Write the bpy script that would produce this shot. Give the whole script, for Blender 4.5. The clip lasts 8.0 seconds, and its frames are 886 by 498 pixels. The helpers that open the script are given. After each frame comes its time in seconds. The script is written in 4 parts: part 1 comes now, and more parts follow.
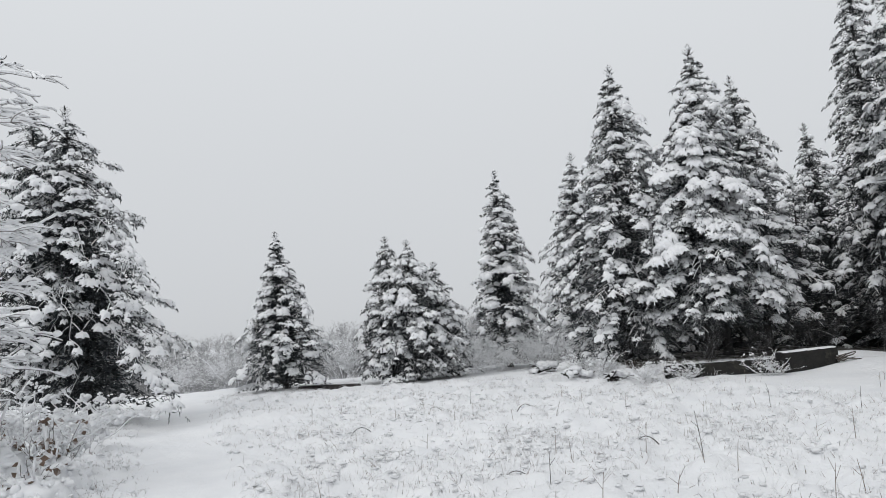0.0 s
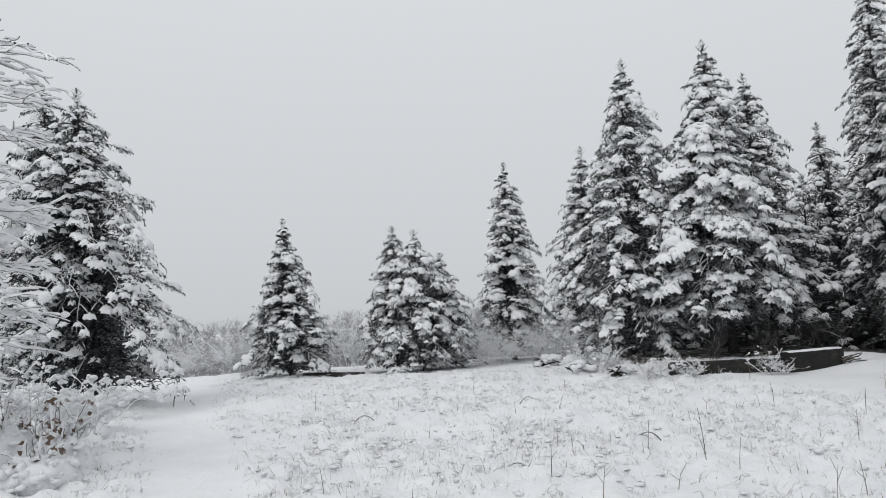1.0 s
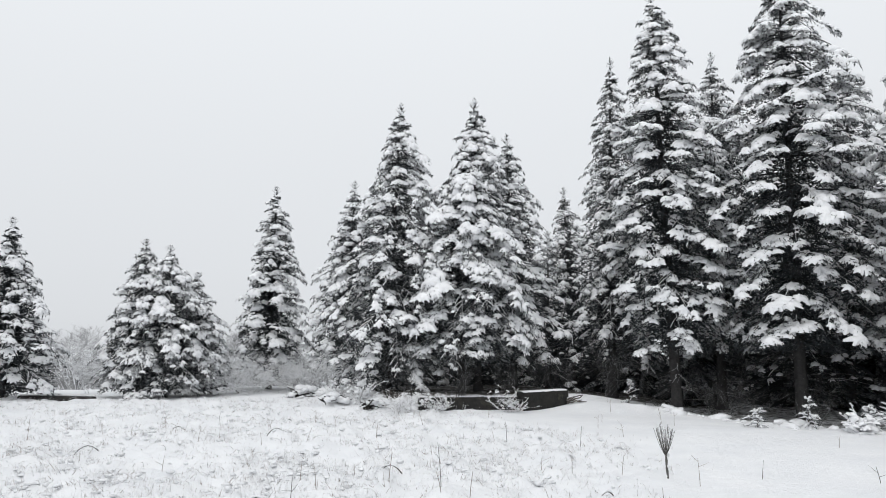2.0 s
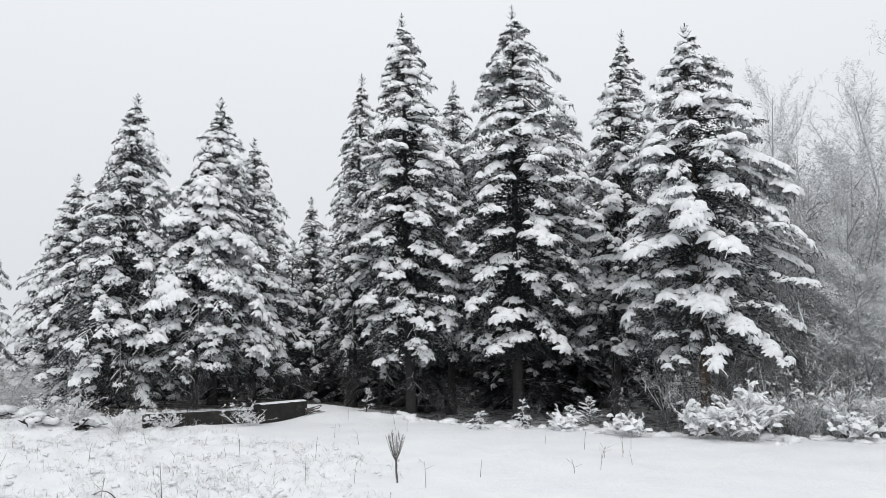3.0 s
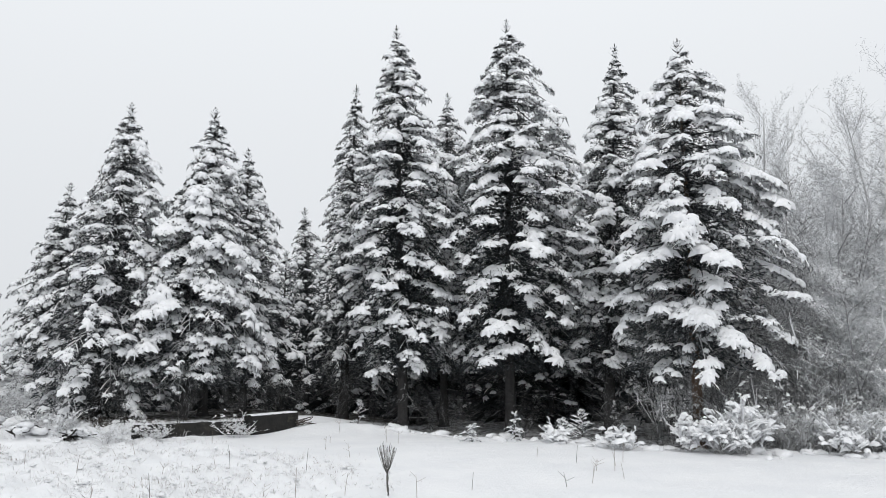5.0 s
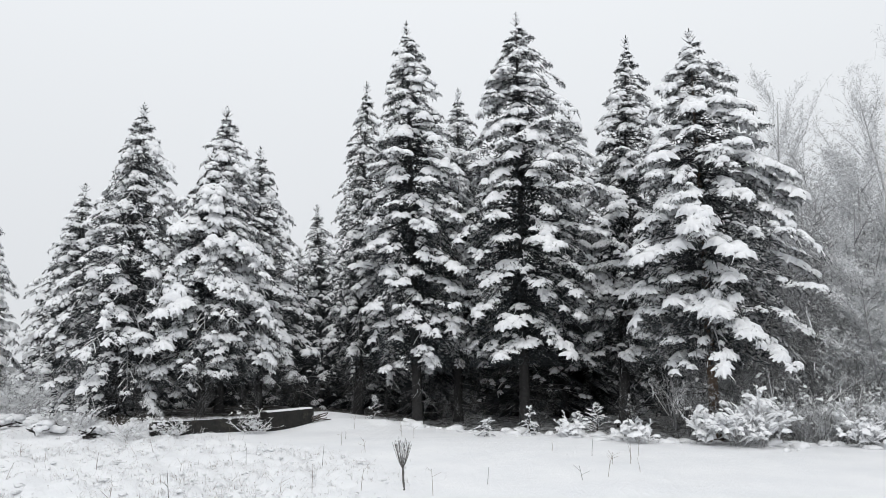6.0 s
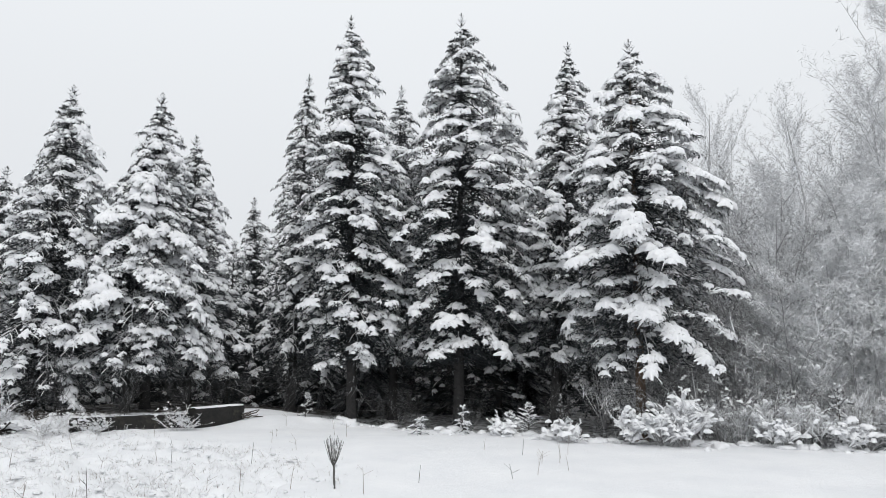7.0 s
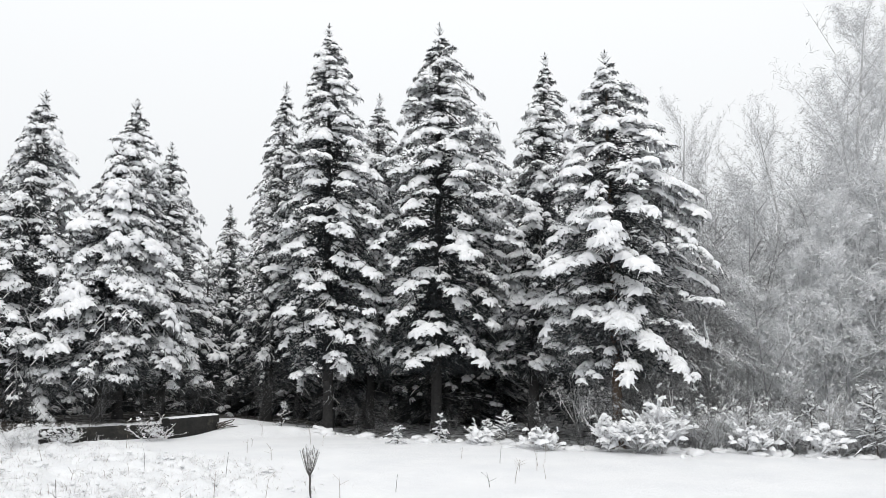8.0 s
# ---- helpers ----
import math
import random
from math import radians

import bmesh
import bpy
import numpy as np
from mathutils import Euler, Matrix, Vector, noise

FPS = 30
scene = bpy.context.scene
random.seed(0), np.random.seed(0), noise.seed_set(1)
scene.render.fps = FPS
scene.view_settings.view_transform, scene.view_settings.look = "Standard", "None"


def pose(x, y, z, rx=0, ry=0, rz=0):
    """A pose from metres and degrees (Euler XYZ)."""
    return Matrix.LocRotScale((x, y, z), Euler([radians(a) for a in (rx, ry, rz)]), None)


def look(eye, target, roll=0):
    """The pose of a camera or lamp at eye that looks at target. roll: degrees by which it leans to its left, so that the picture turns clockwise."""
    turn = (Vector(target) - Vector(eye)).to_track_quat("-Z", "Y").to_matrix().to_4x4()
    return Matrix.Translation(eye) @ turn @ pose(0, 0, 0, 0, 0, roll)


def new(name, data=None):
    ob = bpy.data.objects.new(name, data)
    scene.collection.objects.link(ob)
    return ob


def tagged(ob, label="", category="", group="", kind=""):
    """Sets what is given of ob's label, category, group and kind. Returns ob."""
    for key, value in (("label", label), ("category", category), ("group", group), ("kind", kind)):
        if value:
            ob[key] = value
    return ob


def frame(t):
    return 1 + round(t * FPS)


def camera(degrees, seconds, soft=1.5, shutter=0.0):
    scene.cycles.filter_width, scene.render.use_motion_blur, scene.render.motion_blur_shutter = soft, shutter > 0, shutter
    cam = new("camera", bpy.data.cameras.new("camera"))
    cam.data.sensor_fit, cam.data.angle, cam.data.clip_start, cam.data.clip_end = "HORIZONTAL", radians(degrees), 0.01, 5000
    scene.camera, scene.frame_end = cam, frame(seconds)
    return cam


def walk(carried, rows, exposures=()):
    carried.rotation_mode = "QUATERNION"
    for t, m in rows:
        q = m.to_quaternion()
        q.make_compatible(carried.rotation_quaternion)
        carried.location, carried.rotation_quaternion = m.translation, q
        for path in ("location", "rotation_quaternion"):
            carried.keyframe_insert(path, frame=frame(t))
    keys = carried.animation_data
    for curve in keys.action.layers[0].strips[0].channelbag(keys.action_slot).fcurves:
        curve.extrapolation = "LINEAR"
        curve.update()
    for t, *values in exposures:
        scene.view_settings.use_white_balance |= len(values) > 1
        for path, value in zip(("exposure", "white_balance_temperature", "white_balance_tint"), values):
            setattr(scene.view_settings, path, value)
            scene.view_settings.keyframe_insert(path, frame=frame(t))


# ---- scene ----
# ---------------------------------------------------------------- camera
cam = camera(64.7, 8.0, soft=0.75)
EYE_HEIGHT, ARM = 1.6, 0.2


def held(yaw, pitch, roll):
    """A camera held at arm's length from a turning body at the origin."""
    a = radians(yaw)
    return (Matrix.Translation((-ARM * math.sin(a), ARM * math.cos(a), EYE_HEIGHT)) @ pose(0, 0, 0, 0, 0, yaw)
            @ pose(0, 0, 0, pitch) @ pose(0, 0, 0, 0, roll) @ pose(0, 0, 0, 90))


PATH = [
    (0.0, held(0.01, 6.33, 4.32)),
    (0.2, held(-0.25, 4.95, 3.58)),
    (0.3, held(-0.22, 4.01, 3.70)),
    (0.5, held(-0.24, 3.63, 3.01)),
    (0.7, held(1.24, 4.90, 2.18)),
    (0.8, held(0.97, 4.99, 1.89)),
    (1.0, held(0.62, 5.62, 2.84)),
    (1.2, held(-0.01, 6.08, 1.60)),
    (1.3, held(-1.28, 6.46, 1.43)),
    (1.5, held(-5.57, 6.81, 2.24)),
    (1.7, held(-10.20, 6.94, 0.98)),
    (1.8, held(-12.53, 7.13, 0.28)),
    (2.0, held(-18.25, 7.74, -0.57)),
    (2.2, held(-25.70, 7.70, -0.44)),
    (3.3, held(-39.29, 8.91, 0.10)),
    (3.5, held(-38.82, 9.00, -0.02)),
    (3.8, held(-39.09, 9.10, -0.35)),
    (4.0, held(-39.21, 9.12, -0.24)),
    (4.2, held(-39.44, 9.25, -0.27)),
    (4.5, held(-39.52, 9.58, -0.39)),
    (5.8, held(-38.84, 9.28, 0.37)),
    (6.0, held(-38.42, 9.20, 0.32)),
    (6.2, held(-38.74, 8.93, 0.26)),
    (6.5, held(-40.42, 9.04, -0.02)),
    (6.7, held(-41.95, 9.07, -0.02)),
    (6.8, held(-42.39, 9.22, 0.12)),
    (7.0, held(-43.44, 9.09, -0.58)),
    (7.2, held(-45.62, 8.33, 0.00)),
    (7.3, held(-46.21, 9.04, 1.43)),
    (7.5, held(-46.55, 9.67, 1.16)),
    (7.7, held(-46.16, 9.87, 0.06)),
    (7.8, held(-45.85, 9.97, -0.42)),
    (8.0, held(-45.26, 9.77, -0.38)),
]
walk(cam, PATH, exposures=[(0.0, 0.0, 6500, 10), (0.5, 0.08, 6500, 10), (1.0, -0.05, 6500, 10), (1.5, 0.03, 6500, 10), (2.0, 0.24, 6500, 10), (3.5, 0.25, 6500, 10), (7.0, 0.25, 6500, 10), (7.5, 0.41, 6620, 10), (8.0, 0.44, 6620, 10)])

# ---------------------------------------------------------------- light: overcast, snowing
SUN_HEIGHT, SUN_TURN = radians(48), radians(200)
world = bpy.data.worlds.new("overcast")
scene.world = world
world.use_nodes = True
wt = world.node_tree
wt.nodes.clear()
w_out = wt.nodes.new("ShaderNodeOutputWorld")
w_back = wt.nodes.new("ShaderNodeBackground")
w_sky = wt.nodes.new("ShaderNodeTexSky")
w_sky.sky_type, w_sky.sun_disc = "NISHITA", False
w_sky.sun_elevation, w_sky.sun_rotation = SUN_HEIGHT, SUN_TURN
w_grey = wt.nodes.new("ShaderNodeHueSaturation")
w_grey.inputs["Saturation"].default_value = 0.1
w_grey.inputs["Value"].default_value = 0.9
w_place = wt.nodes.new("ShaderNodeTexCoord")
w_axes = wt.nodes.new("ShaderNodeSeparateXYZ")
w_cloud = wt.nodes.new("ShaderNodeValToRGB")
w_cloud.color_ramp.elements[0].position, w_cloud.color_ramp.elements[0].color = 0.0, (5.95, 6.16, 6.42, 1)
w_cloud.color_ramp.elements[1].position, w_cloud.color_ramp.elements[1].color = 0.5, (7.65, 7.92, 8.2, 1)
w_mix = wt.nodes.new("ShaderNodeMix")
w_mix.data_type = "RGBA"
w_mix.inputs[0].default_value = 0.92
w_back.inputs["Strength"].default_value = 0.1
wt.links.new(w_sky.outputs[0], w_grey.inputs["Color"])
wt.links.new(w_place.outputs["Generated"], w_axes.inputs[0])
wt.links.new(w_axes.outputs["Z"], w_cloud.inputs[0])
wt.links.new(w_grey.outputs[0], w_mix.inputs[6])
wt.links.new(w_cloud.outputs[0], w_mix.inputs[7])
wt.links.new(w_mix.outputs[2], w_back.inputs["Color"])
wt.links.new(w_back.outputs[0], w_out.inputs[0])
sun = new("sun", bpy.data.lights.new("sun", "SUN"))
sun.data.energy, sun.data.angle, sun.data.color = 0.8, radians(40), (1.0, 0.99, 0.97)
sun.matrix_world = look((-8 * math.cos(SUN_HEIGHT), -10 * math.cos(SUN_HEIGHT), 12), (0, 0, 0))


# ---------------------------------------------------------------- materials
def material(name):
    m = bpy.data.materials.new(name)
    m.use_nodes = True
    return m, m.node_tree, m.node_tree.nodes["Principled BSDF"]


def noise_node(nt, scale, detail=4.0, rough=0.6):
    place = nt.nodes.new("ShaderNodeNewGeometry")
    n = nt.nodes.new("ShaderNodeTexNoise")
    n.inputs["Scale"].default_value, n.inputs["Detail"].default_value = scale, detail
    n.inputs["Roughness"].default_value = rough
    nt.links.new(place.outputs["Position"], n.inputs["Vector"])
    return n.outputs["Fac"]


def ramp(nt, fac, low, high, c0, c1):
    r = nt.nodes.new("ShaderNodeValToRGB")
    r.color_ramp.elements[0].position, r.color_ramp.elements[0].color = low, (*c0, 1)
    r.color_ramp.elements[1].position, r.color_ramp.elements[1].color = high, (*c1, 1)
    nt.links.new(fac, r.inputs[0])
    return r.outputs[0]


def mixed(nt, fac, a, b, blend="MIX"):
    m = nt.nodes.new("ShaderNodeMix")
    m.data_type, m.blend_type = "RGBA", blend
    for socket, value in ((m.inputs[0], fac), (m.inputs[6], a), (m.inputs[7], b)):
        if isinstance(value, (int, float)):
            socket.default_value = value
        elif isinstance(value, tuple):
            socket.default_value = (*value, 1)
        else:
            nt.links.new(value, socket)
    return m.outputs[2]


def relief(nt, shader, height, strength, distance):
    b = nt.nodes.new("ShaderNodeBump")
    b.inputs["Strength"].default_value, b.inputs["Distance"].default_value = strength, distance
    nt.links.new(height, b.inputs["Height"])
    nt.links.new(b.outputs[0], shader.inputs["Normal"])


def upward(nt, low, high):
    """White where a surface faces up: where snow comes to lie."""
    g = nt.nodes.new("ShaderNodeNewGeometry")
    s = nt.nodes.new("ShaderNodeSeparateXYZ")
    r = nt.nodes.new("ShaderNodeMapRange")
    r.inputs["From Min"].default_value, r.inputs["From Max"].default_value = low, high
    nt.links.new(g.outputs["Normal"], s.inputs[0])
    nt.links.new(s.outputs["Z"], r.inputs["Value"])
    return r.outputs["Result"]


SNOW_WHITE, SNOW_SHADE = (0.90, 0.905, 0.915), (0.82, 0.83, 0.85)


def snow_material(name, grain, depth, shade=SNOW_SHADE):
    m, nt, p = material(name)
    nt.links.new(ramp(nt, noise_node(nt, 2.2, 5), 0.35, 0.62, shade, SNOW_WHITE), p.inputs["Base Color"])
    p.inputs["Roughness"].default_value = 0.75
    p.inputs["Specular IOR Level"].default_value = 0.2
    relief(nt, p, noise_node(nt, grain, 8, 0.7), 0.45, depth)
    return m


SNOW = snow_material("branch_snow", 18, 0.05)


def ground_material():
    m, nt, p = material("snowy_ground")
    white = ramp(nt, noise_node(nt, 0.9, 6), 0.3, 0.7, SNOW_SHADE, SNOW_WHITE)
    litter = ramp(nt, noise_node(nt, 16, 6, 0.7), 0.35, 0.68, (0.022, 0.02, 0.018), (0.12, 0.105, 0.09))
    mask = nt.nodes.new("ShaderNodeAttribute")
    mask.attribute_name = "litter"
    cut = nt.nodes.new("ShaderNodeMath")
    cut.operation = "ADD"
    nt.links.new(mask.outputs["Fac"], cut.inputs[0])
    nt.links.new(noise_node(nt, 5, 6, 0.75), cut.inputs[1])
    bare = ramp(nt, cut.outputs[0], 0.80, 1.05, (0, 0, 0), (1, 1, 1))
    nt.links.new(mixed(nt, bare, white, litter), p.inputs["Base Color"])
    p.inputs["Roughness"].default_value = 0.8
    p.inputs["Specular IOR Level"].default_value = 0.15
    relief(nt, p, noise_node(nt, 7, 9, 0.68), 0.6, 0.08)
    return m


GROUND = ground_material()


def needle_material(name, dark, light, frost, amount):
    m, nt, p = material(name)
    green = ramp(nt, noise_node(nt, 7, 5, 0.7), 0.3, 0.7, dark, light)
    rime = ramp(nt, noise_node(nt, 11, 6, 0.75), 0.60 - amount, 0.80 - amount, (0, 0, 0), (1, 1, 1))
    both = nt.nodes.new("ShaderNodeMath")
    both.operation = "MULTIPLY"
    nt.links.new(rime, both.inputs[0])
    nt.links.new(upward(nt, -0.1, 0.7), both.inputs[1])
    nt.links.new(mixed(nt, both.outputs[0], green, frost), p.inputs["Base Color"])
    p.inputs["Roughness"].default_value = 0.7
    return m


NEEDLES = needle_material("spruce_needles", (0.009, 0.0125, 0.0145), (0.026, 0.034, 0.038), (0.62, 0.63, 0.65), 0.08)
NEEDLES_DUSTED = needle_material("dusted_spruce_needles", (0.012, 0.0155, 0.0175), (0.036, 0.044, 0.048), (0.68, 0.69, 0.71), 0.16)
# Copy for the wood's depth: its shade is put into darker green, duller frost.
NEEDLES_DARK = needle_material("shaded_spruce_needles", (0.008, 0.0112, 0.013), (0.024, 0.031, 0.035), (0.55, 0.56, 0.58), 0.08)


def bark_material(name, c0, c1, scale, frost_low=2.0, frost_high=3.0, frost=(0.82, 0.83, 0.85)):
    m, nt, p = material(name)
    bark = ramp(nt, noise_node(nt, scale, 6, 0.7), 0.3, 0.72, c0, c1)
    if frost_low < 1:
        bark = mixed(nt, upward(nt, frost_low, frost_high), bark, frost)
    nt.links.new(bark, p.inputs["Base Color"])
    p.inputs["Roughness"].default_value = 0.85
    relief(nt, p, noise_node(nt, scale * 2, 6), 0.7, 0.02)
    return m


BARK = bark_material("spruce_bark", (0.015, 0.015, 0.016), (0.055, 0.052, 0.05), 14)
BARK_LIGHT = bark_material("weathered_bark", (0.07, 0.05, 0.035), (0.2, 0.14, 0.1), 12, 0.2, 0.9)
DEAD_TWIG = bark_material("dead_twigs", (0.016, 0.016, 0.0165), (0.062, 0.060, 0.059), 20, 0.35, 1.0)
FROSTED = bark_material("frosted_twigs", (0.13, 0.12, 0.115), (0.34, 0.32, 0.31), 15, -0.35, 0.55)
THICKET = bark_material("thicket_twigs", (0.08, 0.079, 0.079), (0.23, 0.228, 0.227), 15, -0.2, 0.7)
RIMED = bark_material("heavily_rimed_twigs", (0.30, 0.298, 0.298), (0.54, 0.54, 0.542), 15, -0.6, 0.4)
BRUSH = bark_material("frosted_undergrowth", (0.12, 0.12, 0.122), (0.31, 0.31, 0.315), 9, -0.25, 0.7)
HOAR = bark_material("hoar_frost", (0.70, 0.705, 0.715), (0.86, 0.865, 0.875), 3.0)
# Frosted twigs of the far belt, distance haze painted into their even grey.
HAZE = bark_material("hazed_frosted_twigs", (0.16, 0.16, 0.162), (0.30, 0.30, 0.303), 0.3)
DARK_WOOD = bark_material("wet_dark_wood", (0.008, 0.0075, 0.007), (0.035, 0.03, 0.027), 18)
STRAW = bark_material("dry_straw", (0.17, 0.135, 0.115), (0.42, 0.35, 0.31), 25, 0.0, 0.9)
STALK = bark_material("dark_stalk", (0.03, 0.026, 0.022), (0.11, 0.09, 0.075), 30, 0.55, 1.2)
LEAF = bark_material("withered_leaf", (0.10, 0.068, 0.05), (0.23, 0.16, 0.12), 30, 0.4, 1.1)
WEED = bark_material("weathered_weed", (0.05, 0.048, 0.045), (0.16, 0.15, 0.14), 40, 0.3, 1.0)


def concrete_material():
    m, nt, p = material("old_mossy_concrete")
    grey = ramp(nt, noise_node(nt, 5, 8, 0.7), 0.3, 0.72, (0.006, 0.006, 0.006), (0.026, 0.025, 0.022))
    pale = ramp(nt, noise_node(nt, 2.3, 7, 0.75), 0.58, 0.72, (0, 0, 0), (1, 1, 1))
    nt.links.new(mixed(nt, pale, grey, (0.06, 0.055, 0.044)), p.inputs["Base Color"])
    p.inputs["Roughness"].default_value = 0.9
    relief(nt, p, noise_node(nt, 22, 8, 0.7), 0.8, 0.03)
    return m


CONCRETE = concrete_material()
GRASS = bark_material("snow_dusted_grass", (0.46, 0.43, 0.415), (0.80, 0.79, 0.78), 6, -0.7, 0.4)


# ---------------------------------------------------------------- mesh tools
rng = np.random.default_rng(7)


def unit(v):
    return v / np.maximum(np.linalg.norm(v, axis=-1, keepdims=True), 1e-9)


def tubes(points, radii, sides=4, squash=1.0, jitter=0.0):
    """Tapered tubes along many polylines at once: points (N, n, 3), radii (N, n). Returns vertices and quads."""
    points, radii = np.asarray(points, float), np.asarray(radii, float)
    count, rings = points.shape[:2]
    way = unit(np.gradient(points, axis=1))
    ref = np.where(np.abs(way[..., 2:3]) > 0.9, [1.0, 0.0, 0.0], [0.0, 0.0, 1.0])
    side = unit(np.cross(way, ref))
    up = np.cross(side, way)
    turn = np.arange(sides) * 2 * np.pi / sides + 0.3
    r = radii[:, :, None, None]
    if jitter:
        r = r * (1 + jitter * rng.uniform(-1, 1, (count, rings, sides, 1)))
    ring = np.cos(turn)[:, None] * side[:, :, None, :] + squash * np.sin(turn)[:, None] * up[:, :, None, :]
    verts = (points[:, :, None, :] + r * ring).reshape(-1, 3)
    i = np.arange(count)[:, None, None] * rings * sides
    j = np.arange(rings - 1)[None, :, None] * sides
    k = np.arange(sides)[None, None, :]
    k2 = (k + 1) % sides
    quads = np.stack([i + j + k, i + j + k2, i + j + sides + k2, i + j + sides + k], -1).reshape(-1, 4)
    return verts, quads


def spikes(base, way, length, width):
    """Thin pointed blades: one triangle each."""
    way = unit(way)
    across = unit(np.cross(way, rng.normal(size=way.shape))) * (width / 2)[:, None]
    verts = np.stack([base - across, base + across, base + way * length[:, None]], 1).reshape(-1, 3)
    return verts, np.arange(len(base) * 3).reshape(-1, 3)


def mesh_of(name, pieces, mat, smooth=True):
    """One mesh of several (vertices, faces) pieces."""
    verts, loops, sizes, shift = [], [], [], 0
    for v, f in pieces:
        if isinstance(v, tuple):
            loops.append((f + shift).ravel())
            sizes.append(np.full(len(f), 3))
            v, f = v
        verts.append(v)
        loops.append((np.asarray(f) + shift).ravel())
        sizes.append(np.full(len(f), np.asarray(f).shape[1]))
        shift += len(v)
    verts, loops, sizes = np.concatenate(verts), np.concatenate(loops), np.concatenate(sizes)
    me = bpy.data.meshes.new(name)
    me.vertices.add(len(verts))
    me.vertices.foreach_set("co", verts.astype(np.float32).ravel())
    me.loops.add(len(loops))
    me.loops.foreach_set("vertex_index", loops.astype(np.int32))
    me.polygons.add(len(sizes))
    me.polygons.foreach_set("loop_start", np.concatenate([[0], np.cumsum(sizes)[:-1]]).astype(np.int32))
    me.polygons.foreach_set("loop_total", sizes.astype(np.int32))
    me.polygons.foreach_set("use_smooth", np.full(len(sizes), smooth))
    me.update(calc_edges=True)
    me.materials.append(mat)
    return me


def part(name, pieces, mat, parent, label="", smooth=True):
    ob = new(name, mesh_of(name, pieces, mat, smooth))
    ob.parent = parent
    return tagged(ob, label)


def thing(name, place, label, category, group=""):
    ob = new(name)
    ob.empty_display_size = 0.2
    ob.location = place
    return tagged(ob, label, category, group)


def blobs(centres, sizes, rows=5, cols=7, rough=0.16):
    """Uneven lumps, many at once: centres (N, 3), sizes (N, 3)."""
    a = np.linspace(-np.pi / 2, np.pi / 2, rows)
    b = np.arange(cols) * 2 * np.pi / cols
    shape = np.stack([np.cos(a)[:, None] * np.cos(b), np.cos(a)[:, None] * np.sin(b), np.sin(a)[:, None] + 0 * b], -1).reshape(-1, 3)
    n = len(centres)
    verts = np.asarray(centres)[:, None, :] + shape[None] * np.asarray(sizes)[:, None, :] * (1 + rough * rng.uniform(-1, 1, (n, rows * cols, 1)))
    j, k = np.meshgrid(np.arange(rows - 1) * cols, np.arange(cols), indexing="ij")
    k2 = (k + 1) % cols
    q = np.stack([j + k, j + k2, j + cols + k2, j + cols + k], -1).reshape(-1, 4)
    return verts.reshape(-1, 3), (q[None] + (np.arange(n) * rows * cols)[:, None, None]).reshape(-1, 4)


# ---------------------------------------------------------------- ground
def smooth_step(a, b, x):
    t = np.clip((np.asarray(x, float) - a) / (b - a), 0, 1)
    return t * t * (3 - 2 * t)


def wave(x, y, s, seed=0):
    """Cheap smooth unevenness, about -1 to 1."""
    r = np.random.default_rng(100 + seed)
    total = 0
    for k in range(6):
        a, p, f = r.uniform(0, 6.28), r.uniform(0, 6.28), s * r.uniform(0.6, 1.9)
        total = total + np.sin((x * math.cos(a) + y * math.sin(a)) * f + p)
    return total / 3.0


def bearing(x, y):
    return np.degrees(np.arctan2(x, y))


def wood_edge(b):
    """How far off the wood's floor begins, by bearing."""
    return np.interp(b, (30, 34, 36, 42, 48, 59, 71, 90, 140), (24, 20.0, 18.4, 16.9, 15.9, 15.3, 15.8, 16.5, 24))


def path_near(x, y):
    """1 on the trodden path, 0 off it."""
    mid = np.interp(y, (0, 6, 8, 13, 24, 32), (-0.6, -2.2, -2.9, -5.0, -8.9, -11.5))
    half = np.interp(y, (0, 8, 24), (0.38, 0.55, 0.85))
    return 1 - smooth_step(half * 0.7, half * 1.5, np.abs(x - mid))


def meadow(x, y):
    """1 where the grass stands through the snow."""
    d, b = np.hypot(x, y), bearing(x, y)
    m = smooth_step(-48, -41, b) * (1 - smooth_step(24, 40, b)) * (1 - path_near(x, y))
    far = 1 - smooth_step(np.interp(b, (-20, 15, 24, 40), (22, 19.5, 13.5, 10.0)), np.interp(b, (-20, 15, 24, 40), (24, 21, 16.5, 12)), d)
    return m * far


